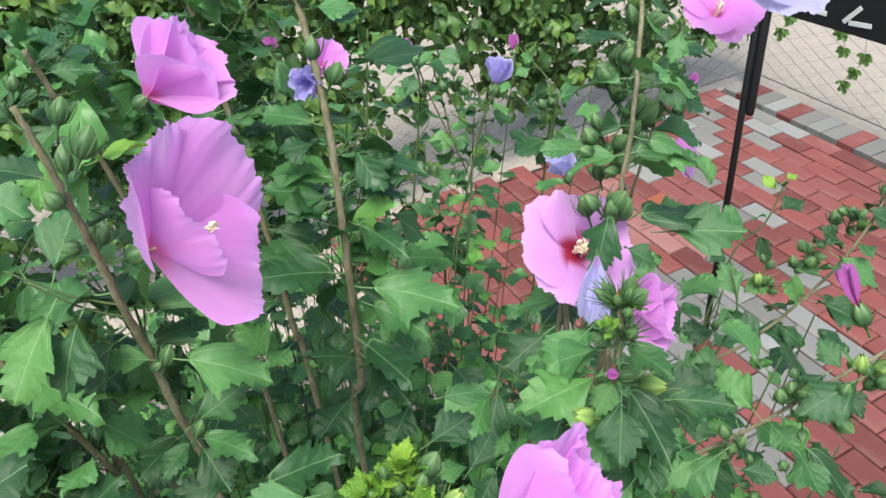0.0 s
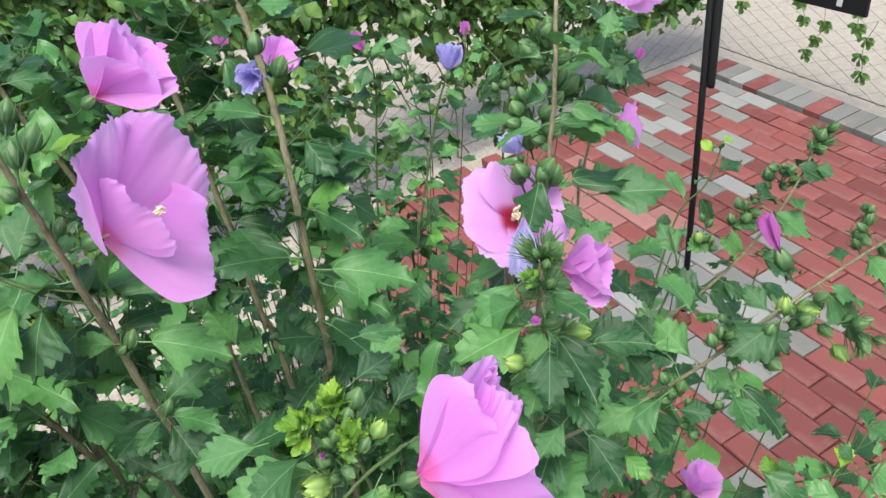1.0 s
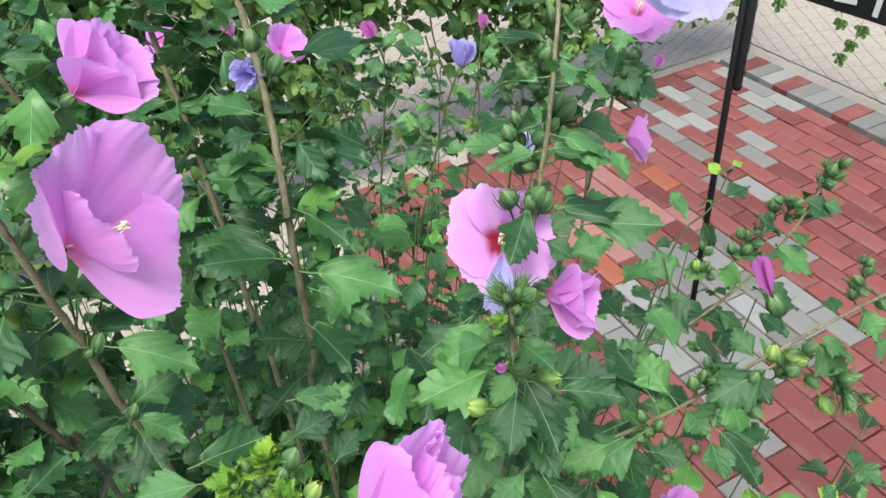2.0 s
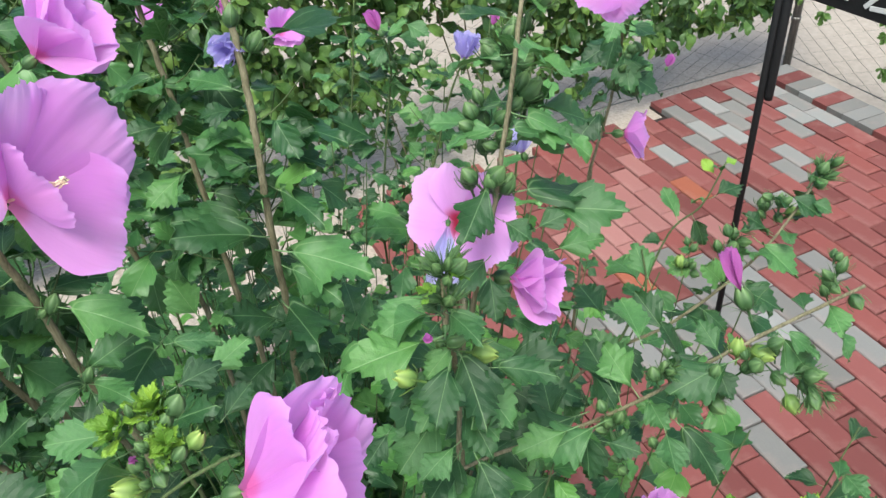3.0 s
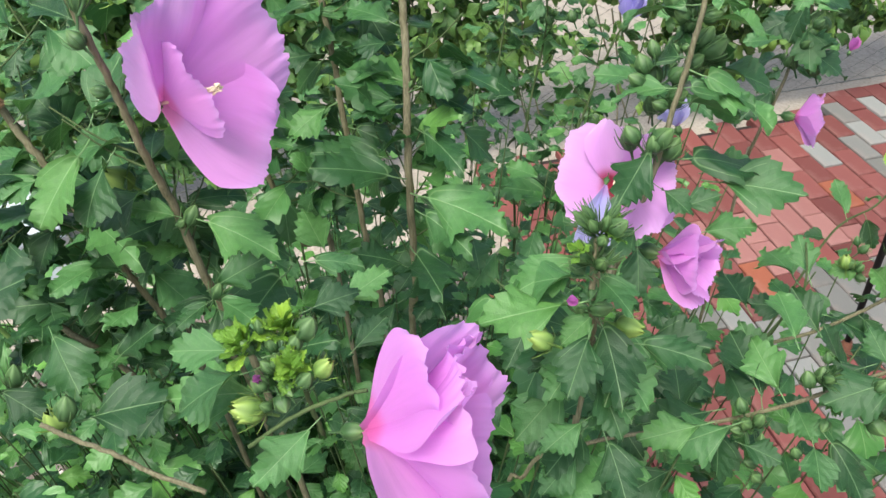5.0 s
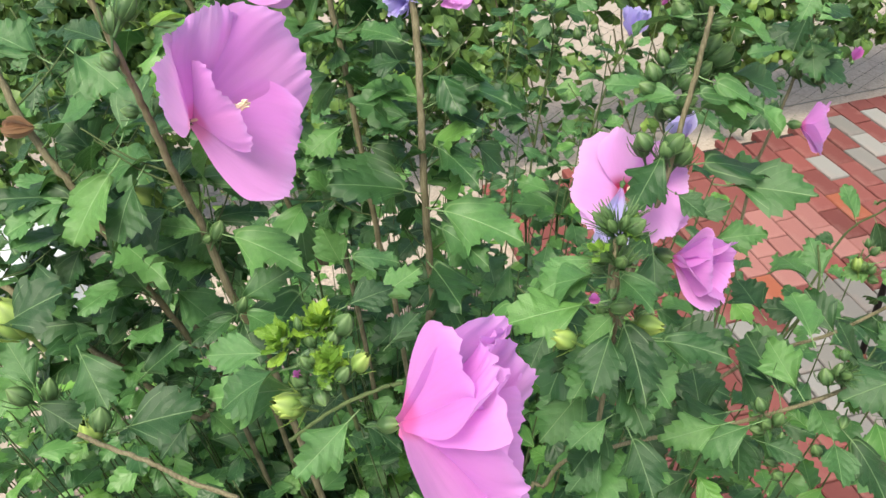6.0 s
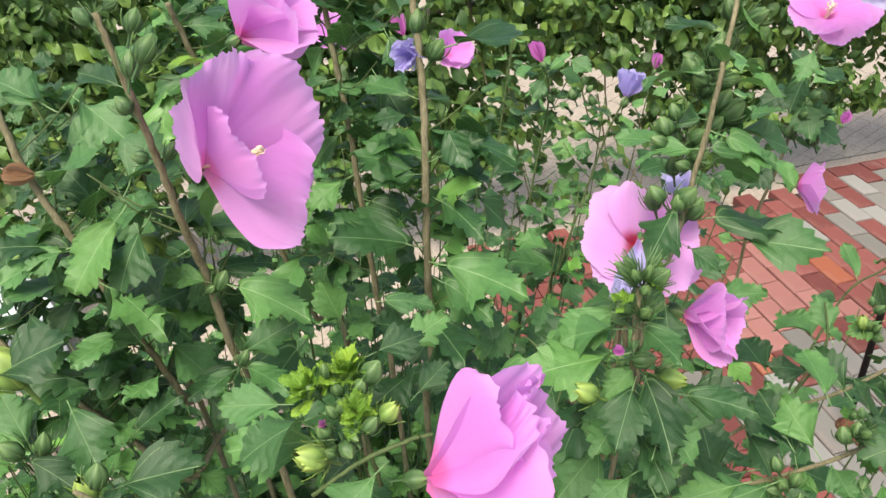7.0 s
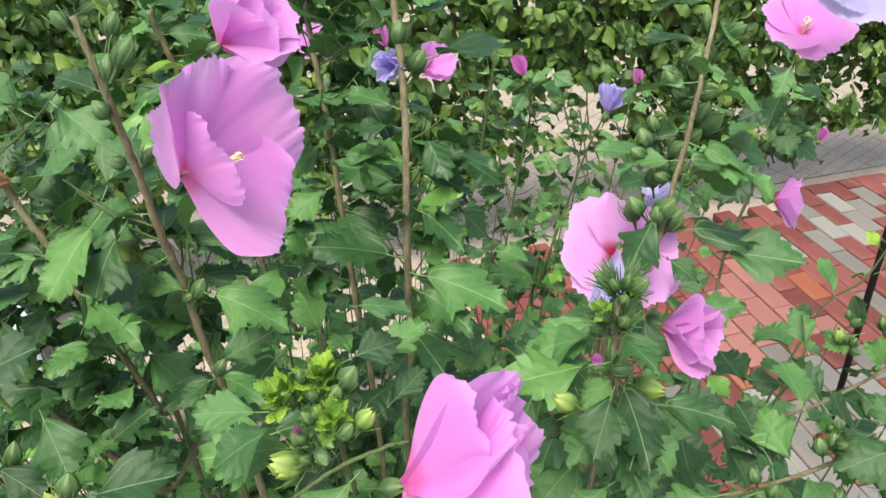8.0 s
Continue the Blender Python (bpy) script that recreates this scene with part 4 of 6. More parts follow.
add_leaf(stem_b, main, (0.726, -1.529, 1.835), (0.331, -0.887, -0.322), (0.477, -0.282, 0.833), 0.0320, pick=4)
add_leaf(stem_b, main, (0.781, -1.525, 1.912), (-0.657, -0.729, 0.195), (0.157, -0.194, 0.968), 0.0265, pick=2)
add_leaf(stem_b, main, (0.791, -1.513, 1.921), (0.401, 0.861, 0.311), (-0.098, 0.184, 0.978), 0.0231, True, pick=5)
add_leaf(stem_k, main, (0.962, -1.447, 1.877), (0.005, 0.954, 0.299), (0.364, 0.060, 0.930), 0.0163, pick=0)
add_leaf(stem_d, main, (0.637, -1.365, 1.701), (0.131, -0.864, 0.487), (0.316, -0.133, 0.939), 0.0610, pick=0)
add_leaf(stem_d, main, (0.644, -1.364, 1.692), (0.701, 0.709, 0.078), (0.440, 0.045, 0.897), 0.0652, pick=1)
add_leaf(stem_d, main, (0.622, -1.355, 1.768), (0.197, 0.899, 0.391), (0.557, 0.008, 0.830), 0.0370, pick=4)
add_leaf(stem_d, main, (0.598, -1.339, 1.848), (0.365, 0.911, 0.195), (-0.078, 0.070, 0.994), 0.0655, pick=2)
add_leaf(stem_e, low, (0.803, -1.245, 1.811), (0.667, -0.685, -0.293), (0.732, -0.148, 0.665), 0.0396, pick=4)
add_leaf(stem_e, low, (0.778, -1.233, 1.832), (-0.564, -0.821, 0.094), (0.109, -0.088, 0.990), 0.0302, pick=2)
add_leaf(stem_e, low, (0.778, -1.212, 1.839), (0.450, 0.880, -0.060), (0.161, 0.121, 0.979), 0.0358, pick=5)
add_leaf(stem_f, main, (0.882, -1.315, 1.808), (0.321, -0.946, -0.046), (0.389, -0.159, 0.907), 0.0318, pick=2)
add_leaf(stem_f, main, (0.903, -1.315, 1.791), (0.383, -0.882, -0.274), (0.510, -0.399, 0.762), 0.0201, pick=0)
add_leaf(stem_f, main, (0.904, -1.317, 1.790), (0.993, -0.112, -0.044), (0.720, -0.043, 0.693), 0.0377, pick=1)
add_leaf(stem_f, main, (0.921, -1.308, 1.784), (0.704, 0.619, 0.348), (0.440, 0.045, 0.897), 0.0280, pick=3)
add_leaf(stem_m, low, (0.857, -1.165, 1.638), (-0.573, -0.331, 0.750), (0.184, -0.594, 0.783), 0.0364, pick=5)
add_leaf(stem_m, low, (0.843, -1.121, 1.653), (-0.891, -0.141, 0.432), (0.256, -0.568, 0.782), 0.0343, pick=2)
add_leaf(stem_m, low, (0.877, -1.212, 1.654), (0.076, -0.980, 0.185), (0.417, -0.058, 0.907), 0.0478, pick=4)
add_leaf(stem_m, low, (0.896, -1.212, 1.665), (0.123, -0.992, 0.028), (0.414, -0.231, 0.881), 0.0438, pick=4)
add_leaf(stem_m, low, (0.911, -1.172, 1.664), (0.913, 0.223, -0.341), (0.482, 0.085, 0.872), 0.0387, pick=3)
add_leaf(stem_m, low, (0.897, -1.188, 1.675), (-0.930, -0.070, 0.360), (0.233, -0.493, 0.839), 0.0353, pick=0)
add_leaf(stem_m, low, (0.933, -1.081, 1.730), (0.882, 0.078, -0.465), (0.370, 0.468, 0.802), 0.0228, pick=5)
add_leaf(stem_m, low, (0.920, -1.132, 1.706), (-0.028, -0.998, -0.063), (0.294, -0.187, 0.937), 0.0401, pick=1)
add_leaf(stem_n, low, (0.763, -1.060, 1.592), (0.656, 0.750, -0.084), (0.060, 0.017, 0.998), 0.0396, pick=5)
add_leaf(stem_n, low, (0.781, -0.991, 1.660), (0.926, 0.240, -0.292), (0.400, 0.106, 0.911), 0.0393, pick=2)
add_leaf(stem_n, low, (0.793, -1.024, 1.631), (0.852, 0.517, -0.085), (0.225, 0.053, 0.973), 0.0393, pick=0)
add_leaf(stem_n, low, (0.766, -1.027, 1.642), (-0.145, -0.962, -0.230), (0.294, -0.187, 0.937), 0.0256, pick=1)
add_leaf(stem_n, low, (0.779, -0.964, 1.694), (0.827, 0.473, -0.306), (0.369, 0.009, 0.930), 0.0288, pick=2)
add_leaf(stem_w, low, (0.802, -1.108, 1.665), (-0.803, 0.082, 0.590), (0.582, -0.296, 0.757), 0.0312, pick=4)
add_leaf(stem_o, low, (0.703, -1.001, 1.626), (-0.644, -0.038, 0.764), (0.506, 0.181, 0.843), 0.0298, pick=2)
add_leaf(stem_o, low, (0.708, -0.974, 1.649), (0.094, 0.953, 0.288), (0.163, 0.085, 0.983), 0.0274, pick=0)
add_leaf(stem_o, low, (0.699, -0.962, 1.665), (-0.666, -0.342, 0.663), (0.280, -0.413, 0.867), 0.0161, True, pick=2)
add_leaf(stem_o, low, (0.696, -0.954, 1.672), (0.084, 0.950, 0.300), (0.196, 0.176, 0.965), 0.0124, True, pick=0)
add_leaf(stem_p, low, (0.882, -1.045, 1.409), (-0.573, 0.167, 0.803), (0.247, -0.544, 0.802), 0.0245, True, pick=5)
add_leaf(stem_p, low, (0.918, -1.015, 1.440), (-0.098, 0.791, 0.604), (0.684, 0.176, 0.708), 0.0274, True, pick=4)
add_leaf(stem_p, low, (0.926, -0.996, 1.441), (0.963, -0.257, -0.085), (0.467, 0.076, 0.881), 0.0217, pick=3)
add_leaf(stem_f, main, (0.942, -1.327, 1.769), (-0.461, 0.465, 0.756), (0.529, -0.168, 0.832), 0.0241, pick=0)
add_leaf(stem_f, main, (0.938, -1.331, 1.759), (0.384, -0.920, 0.073), (0.280, -0.413, 0.867), 0.0225, pick=3)
add_leaf(stem_f, main, (0.943, -1.327, 1.754), (0.995, -0.043, -0.094), (0.563, -0.069, 0.824), 0.0277, pick=1)
add_leaf(stem_k, main, (0.966, -1.442, 1.901), (0.272, 0.959, 0.075), (0.236, 0.064, 0.970), 0.0137, pick=3)
add_leaf(stem_c, main, (0.537, -1.401, 1.700), (0.656, 0.752, -0.068), (0.364, 0.060, 0.930), 0.0437, pick=1)
add_leaf(stem_c, main, (0.522, -1.415, 1.797), (0.123, 0.984, 0.133), (0.364, 0.060, 0.930), 0.0318, pick=4)
add_leaf(stem_d, main, (0.605, -1.354, 1.813), (-0.735, -0.653, 0.182), (0.316, -0.133, 0.939), 0.0415, pick=0)
add_leaf(stem_c, main, (0.607, -1.368, 1.702), (-0.021, -0.931, 0.364), (0.221, -0.152, 0.963), 0.0535, pick=0)
add_leaf(stem_d, main, (0.654, -1.363, 1.683), (0.853, 0.521, 0.013), (0.292, 0.033, 0.956), 0.0472, pick=3)
add_leaf(stem_b, main, (0.788, -1.490, 1.688), (0.409, 0.767, 0.495), (0.278, 0.041, 0.960), 0.0491, pick=4)
add_leaf(stem_b, main, (0.766, -1.493, 1.676), (-0.030, -0.937, 0.347), (0.250, -0.304, 0.919), 0.0317, pick=1)
add_leaf(stem_t, main, (0.608, -1.469, 1.612), (0.868, -0.424, 0.260), (0.389, -0.159, 0.907), 0.0865, pick=0)
add_leaf(stem_d, main, (0.640, -1.368, 1.636), (0.959, 0.109, 0.263), (0.458, 0.145, 0.877), 0.0705, pick=4)
add_leaf(stem_d, main, (0.650, -1.371, 1.621), (0.244, -0.645, 0.724), (0.358, -0.257, 0.898), 0.0452, pick=1)
add_leaf(stem_d, main, (0.618, -1.352, 1.735), (0.908, 0.417, 0.035), (0.458, 0.145, 0.877), 0.0465, pick=3)
add_leaf(stem_k, main, (0.949, -1.450, 1.826), (0.534, -0.826, -0.178), (0.316, -0.133, 0.939), 0.0165, pick=2)
add_leaf(stem_f, main, (0.889, -1.315, 1.756), (0.413, -0.907, 0.089), (0.358, -0.257, 0.898), 0.0294, pick=4)
add_leaf(stem_f, main, (0.904, -1.315, 1.732), (0.979, -0.001, 0.204), (0.458, 0.145, 0.877), 0.0263, pick=0)
add_leaf(stem_a, side, (0.651, -1.610, 1.761), (0.415, -0.903, 0.108), (0.287, -0.226, 0.931), 0.0287, pick=1)
add_leaf(stem_a, side, (0.657, -1.602, 1.735), (0.797, 0.601, 0.060), (0.326, 0.185, 0.927), 0.0554, pick=3)
add_leaf(stem_a, side, (0.648, -1.620, 1.803), (0.158, 0.717, 0.678), (0.017, 0.155, 0.988), 0.0428, pick=5)
add_leaf(stem_s, side, (0.428, -1.690, 1.651), (0.044, -0.885, 0.463), (0.184, -0.100, 0.978), 0.0360, pick=2)
add_leaf(stem_a, side, (0.661, -1.594, 1.691), (0.717, -0.649, 0.256), (0.316, -0.133, 0.939), 0.0381, pick=0)
add_leaf(stem_q, side, (0.702, -1.607, 1.627), (0.153, 0.735, 0.661), (0.382, 0.154, 0.911), 0.0449, pick=4)
add_leaf(stem_q, side, (0.694, -1.639, 1.667), (0.932, 0.348, -0.104), (0.440, 0.045, 0.897), 0.0498, pick=1)
add_leaf(stem_e, low, (0.797, -1.234, 1.839), (0.602, 0.774, 0.196), (-0.045, 0.169, 0.985), 0.0326, pick=3)
add_leaf(stem_h, behind, (0.353, -1.099, 1.554), (0.361, 0.722, 0.590), (0.161, 0.121, 0.979), 0.0326, pick=5)
add_leaf(stem_h, behind, (0.354, -1.136, 1.442), (0.139, -0.833, 0.535), (0.316, -0.133, 0.939), 0.0724, pick=0)
add_leaf(stem_i, behind, (0.284, -1.148, 1.543), (-0.168, -0.731, 0.661), (0.316, -0.133, 0.939), 0.0680, pick=4)
add_leaf(stem_i, behind, (0.298, -1.164, 1.457), (0.882, 0.469, -0.043), (0.364, 0.060, 0.930), 0.0651, pick=1)
add_leaf(stem_j, behind, (0.319, -0.957, 1.552), (0.232, -0.958, 0.167), (0.316, -0.133, 0.939), 0.0535, pick=2)
add_leaf(stem_n, low, (0.757, -1.127, 1.536), (0.124, 0.593, 0.796), (0.369, 0.009, 0.930), 0.0375, pick=1)
add_leaf(stem_f, main, (0.908, -1.321, 1.775), (0.658, -0.753, 0.001), (0.434, -0.290, 0.853), 0.0298, pick=1)
add_leaf(stem_f, main, (0.913, -1.319, 1.758), (0.965, 0.239, -0.109), (0.539, 0.133, 0.832), 0.0233, pick=4)
add_leaf(stem_f, main, (0.914, -1.323, 1.793), (0.767, -0.600, -0.227), (0.477, -0.298, 0.827), 0.0293, pick=0)
add_leaf(stem_f, main, (0.912, -1.321, 1.760), (0.965, 0.116, -0.234), (0.579, 0.102, 0.809), 0.0279, pick=5)
add_leaf(stem_f, main, (0.915, -1.321, 1.722), (0.639, -0.748, 0.181), (0.401, -0.269, 0.876), 0.0331, pick=2)
add_leaf(stem_f, main, (0.932, -1.331, 1.725), (0.545, -0.835, 0.072), (0.327, -0.323, 0.888), 0.0240, pick=1)
add_leaf(stem_e, low, (0.810, -1.266, 1.695), (0.979, 0.200, -0.028), (0.400, 0.106, 0.911), 0.0364, pick=4)
add_leaf(stem_e, low, (0.810, -1.271, 1.675), (0.467, -0.838, 0.282), (0.210, -0.368, 0.906), 0.0325, pick=0)
add_leaf(stem_d, main, (0.652, -1.378, 1.589), (0.564, -0.781, 0.269), (0.250, -0.304, 0.919), 0.0477, pick=3)
add_leaf(stem_d, main, (0.636, -1.367, 1.616), (0.973, 0.176, 0.147), (0.443, 0.063, 0.894), 0.0544, pick=1)
add_leaf(stem_b, main, (0.702, -1.517, 1.705), (-0.053, -0.559, 0.827), (0.197, -0.385, 0.902), 0.0375, pick=4)
add_leaf(stem_b, main, (0.710, -1.514, 1.679), (0.618, -0.742, 0.262), (0.250, -0.304, 0.919), 0.0372, pick=0)
add_leaf(stem_q, side, (0.665, -1.584, 1.675), (0.083, -0.293, 0.952), (0.188, -0.256, 0.948), 0.0332, pick=5)
add_leaf(stem_q, side, (0.681, -1.572, 1.662), (0.720, -0.559, 0.411), (0.188, -0.256, 0.948), 0.0334, pick=1)
add_leaf(stem_t, main, (0.606, -1.436, 1.613), (-0.097, -0.284, 0.954), (0.250, -0.304, 0.919), 0.0408, pick=2)
add_leaf(stem_c, main, (0.487, -1.337, 1.559), (0.619, -0.786, 0.009), (0.218, -0.279, 0.935), 0.0441, pick=0)
add_leaf(stem_d, main, (0.500, -1.341, 1.540), (0.750, -0.654, -0.095), (0.319, -0.103, 0.942), 0.0447, pick=1)
add_leaf(stem_t, main, (0.453, -1.349, 1.556), (0.986, 0.160, -0.037), (0.406, 0.077, 0.911), 0.0498, pick=2)
add_leaf(stem_c, main, (0.537, -1.336, 1.535), (0.644, -0.765, 0.018), (0.218, -0.279, 0.935), 0.0431, pick=3)
add_leaf(stem_d, main, (0.505, -1.395, 1.539), (0.656, -0.733, 0.181), (0.319, -0.103, 0.942), 0.0382, pick=4)
add_leaf(stem_t, main, (0.520, -1.289, 1.546), (0.999, -0.049, 0.005), (0.406, 0.077, 0.911), 0.0428, pick=5)
add_leaf(stem_c, main, (0.576, -1.323, 1.531), (0.641, -0.767, -0.019), (0.218, -0.279, 0.935), 0.0444, pick=0)
add_leaf(stem_d, main, (0.526, -1.256, 1.521), (0.663, -0.742, -0.098), (0.319, -0.103, 0.942), 0.0470, pick=1)
add_leaf(stem_t, main, (0.604, -1.270, 1.527), (0.995, 0.068, 0.067), (0.406, 0.077, 0.911), 0.0431, pick=2)
add_leaf(stem_c, main, (0.634, -1.321, 1.535), (0.630, -0.775, 0.041), (0.218, -0.279, 0.935), 0.0427, pick=3)
add_leaf(stem_e, low, (0.798, -1.231, 1.793), (0.200, 0.960, -0.040), (0.050, 0.040, 0.995), 0.0499, pick=3)
add_leaf(stem_e, low, (0.817, -1.253, 1.763), (0.473, -0.880, -0.046), (0.252, -0.281, 0.926), 0.0290, pick=2)
add_leaf(stem_e, low, (0.816, -1.255, 1.754), (0.851, -0.270, -0.450), (0.452, -0.137, 0.881), 0.0281, pick=5)
add_leaf(stem_e, low, (0.812, -1.247, 1.788), (0.832, 0.511, -0.217), (0.292, 0.033, 0.956), 0.0226, pick=0)
add_leaf(stem_e, low, (0.810, -1.262, 1.714), (0.447, -0.888, 0.113), (0.252, -0.281, 0.926), 0.0253, pick=4)
add_leaf(stem_n, low, (0.750, -1.110, 1.570), (0.910, 0.191, -0.369), (0.400, 0.106, 0.911), 0.0399, pick=2)
add_leaf(stem_n, low, (0.747, -1.131, 1.547), (0.907, 0.209, -0.366), (0.400, 0.106, 0.911), 0.0404, pick=5)
add_leaf(stem_n, low, (0.759, -1.074, 1.591), (-0.280, -0.886, 0.369), (0.183, -0.242, 0.953), 0.0324, pick=1)
add_leaf(stem_n, low, (0.788, -0.975, 1.661), (-0.495, -0.641, 0.586), (0.183, -0.242, 0.953), 0.0254, pick=4)
add_leaf(stem_m, low, (0.913, -1.139, 1.702), (-0.783, -0.103, 0.614), (0.280, -0.413, 0.867), 0.0224, pick=3)
add_leaf(stem_m, low, (0.920, -1.103, 1.718), (0.935, 0.346, -0.081), (0.270, 0.162, 0.949), 0.0216, pick=1)
add_leaf(stem_m, low, (0.875, -1.224, 1.633), (-0.149, -0.715, 0.683), (0.183, -0.242, 0.953), 0.0324, pick=2)
add_leaf(stem_g, low, (0.534, -0.963, 1.707), (0.769, 0.578, -0.273), (0.326, 0.185, 0.927), 0.0424, pick=0)
add_leaf(stem_g, low, (0.533, -0.972, 1.665), (0.358, -0.916, -0.179), (0.224, -0.226, 0.948), 0.0450, pick=3)
add_leaf(stem_g, low, (0.556, -0.976, 1.768), (0.848, 0.509, -0.150), (0.184, 0.222, 0.958), 0.0307, pick=2)
add_bud(stem_e, (0.794, -1.252, 1.793), (-0.209, -0.200, 0.957), 0.0160, 0)
add_bud(stem_e, (0.797, -1.240, 1.789), (-0.014, -0.087, 0.996), 0.0137, 2)
add_bud(stem_e, (0.798, -1.239, 1.787), (0.065, 0.487, 0.871), 0.0175, 1)
add_bud(stem_e, (0.785, -1.238, 1.810), (-0.151, -0.137, 0.979), 0.0137, 0)
add_bud(stem_e, (0.777, -1.233, 1.824), (-0.209, -0.200, 0.957), 0.0152, 1)
add_bud(stem_e, (0.760, -1.214, 1.855), (-0.225, -0.284, 0.932), 0.0182, 3)
add_bud(stem_e, (0.756, -1.206, 1.865), (-0.181, 0.095, 0.979), 0.0152, 0)
add_bud(stem_e, (0.776, -1.207, 1.831), (-0.043, 0.445, 0.895), 0.0198, 3)
add_bud(stem_e, (0.763, -1.211, 1.852), (-0.202, 0.005, 0.979), 0.0167, 2)
add_bud(stem_e, (0.763, -1.216, 1.850), (0.134, 0.511, 0.849), 0.0122, 1)
add_bud(stem_e, (0.775, -1.218, 1.834), (0.030, 0.539, 0.842), 0.0137, 0)
add_bud(stem_e, (0.779, -1.228, 1.824), (0.087, 0.564, 0.821), 0.0137, 2)
add_bud(stem_e, (0.783, -1.233, 1.815), (0.170, 0.655, 0.736), 0.0137, 1)
add_bud(stem_e, (0.747, -1.185, 1.883), (0.170, 0.655, 0.736), 0.0152, 0)
add_bud(stem_e, (0.754, -1.197, 1.871), (-0.019, 0.380, 0.925), 0.0137, 2)
add_bud(stem_e, (0.803, -1.251, 1.803), (0.185, 0.646, 0.741), 0.0161, 3)
add_bud(stem_e, (0.807, -1.244, 1.800), (-0.036, -0.263, 0.964), 0.0128, 1)
add_bud(stem_e, (0.804, -1.252, 1.806), (-0.227, -0.529, 0.817), 0.0141, 1)
add_bud(stem_e, (0.791, -1.239, 1.829), (0.435, 0.806, 0.401), 0.0121, 1)
add_bud(stem_e, (0.796, -1.232, 1.824), (0.016, -0.873, 0.487), 0.0121, 0)
add_bud(stem_e, (0.787, -1.237, 1.836), (0.278, 0.735, 0.619), 0.0121, 3)
add_bud(stem_e, (0.786, -1.227, 1.840), (0.199, 0.708, 0.677), 0.0128, 1)
add_bud(stem_e, (0.783, -1.220, 1.845), (0.217, 0.795, 0.566), 0.0175, 3)
add_bud(stem_e, (0.783, -1.219, 1.848), (-0.010, 0.558, 0.830), 0.0148, 1)
add_bud(stem_e, (0.771, -1.218, 1.865), (-0.227, -0.529, 0.817), 0.0161, 3)
add_bud(stem_e, (0.773, -1.214, 1.864), (0.051, -0.842, 0.537), 0.0121, 1)
add_bud(stem_e, (0.769, -1.209, 1.872), (-0.222, 0.105, 0.969), 0.0161, 0)
add_bud(stem_e, (0.772, -1.211, 1.868), (-0.253, -0.194, 0.948), 0.0134, 2)
add_bud(stem_e, (0.772, -1.216, 1.864), (0.419, 0.835, 0.356), 0.0134, 1)
add_bud(stem_e, (0.785, -1.242, 1.838), (-0.250, -0.405, 0.879), 0.0134, 3)
add_bud(stem_e, (0.786, -1.243, 1.835), (-0.047, -0.821, 0.569), 0.0121, 1)
add_bud(stem_e, (0.782, -1.237, 1.845), (-0.268, -0.281, 0.922), 0.0121, 0)
add_bud(stem_e, (0.759, -1.195, 1.891), (0.282, 0.815, 0.506), 0.0148, 2)
add_bud(stem_e, (0.760, -1.196, 1.889), (-0.253, -0.194, 0.948), 0.0161, 2)
bud_cluster(stem_f, (0.908, -1.321, 1.834), (-0.351, 0.135, 0.926), 16, 0.0113, 41, 0.80, 1.10)
bud_cluster(stem_f, (0.912, -1.325, 1.817), (-0.351, 0.135, 0.926), 6, 0.0105, 42, 0.10, 1.10)
add_bud(stem_f, (0.906, -1.327, 1.797), (0.616, 0.677, 0.402), 0.0128, 1)
add_bud(stem_f, (0.908, -1.315, 1.787), (0.666, 0.737, 0.115), 0.0136, 'lime')
add_bud(stem_f, (0.902, -1.319, 1.781), (-0.116, -0.430, 0.895), 0.0112, 0)
add_bud(stem_f, (0.899, -1.308, 1.774), (0.231, 0.703, 0.673), 0.0104, 2)
add_bud(stem_f, (0.905, -1.323, 1.757), (0.060, -0.384, 0.921), 0.0104, 0)
add_bud(stem_f, (0.920, -1.341, 1.789), (0.017, -0.772, 0.635), 0.0136, 'lime')
add_bud(stem_k, (0.964, -1.460, 1.870), (-0.168, -0.012, 0.986), 0.0064, 2)
add_bud(stem_k, (0.966, -1.450, 1.867), (0.030, 0.539, 0.842), 0.0099, 3)
add_bud(stem_k, (0.967, -1.453, 1.864), (0.111, 0.415, 0.903), 0.0079, 1)
add_bud(stem_k, (0.967, -1.456, 1.859), (0.341, -0.037, 0.939), 0.0079, 1)
add_bud(stem_k, (0.970, -1.461, 1.853), (0.227, -0.394, 0.890), 0.0079, 3)
add_bud(stem_k, (0.970, -1.457, 1.859), (-0.040, -0.492, 0.870), 0.0069, 0)
add_bud(stem_k, (0.974, -1.453, 1.855), (0.154, 0.590, 0.792), 0.0079, 1)
add_bud(stem_k, (0.974, -1.447, 1.858), (0.106, 0.629, 0.770), 0.0084, 'lime')
add_bud(stem_k, (0.974, -1.460, 1.848), (0.356, -0.469, 0.808), 0.0069, 2)
add_bud(stem_k, (0.966, -1.462, 1.865), (-0.122, -0.514, 0.849), 0.0069, 1)
add_bud(stem_k, (0.967, -1.456, 1.865), (-0.046, -0.214, 0.976), 0.0069, 0)
add_bud(stem_k, (0.970, -1.458, 1.857), (0.880, 0.471, 0.054), 0.0069, 2)
add_bud(stem_k, (0.971, -1.459, 1.855), (0.950, 0.236, -0.203), 0.0074, 3)
add_bud(stem_k, (0.972, -1.461, 1.843), (0.091, -0.784, 0.614), 0.0120, 'lime')
add_bud(stem_k, (0.968, -1.460, 1.847), (0.534, -0.826, 0.179), 0.0112, 'lime')
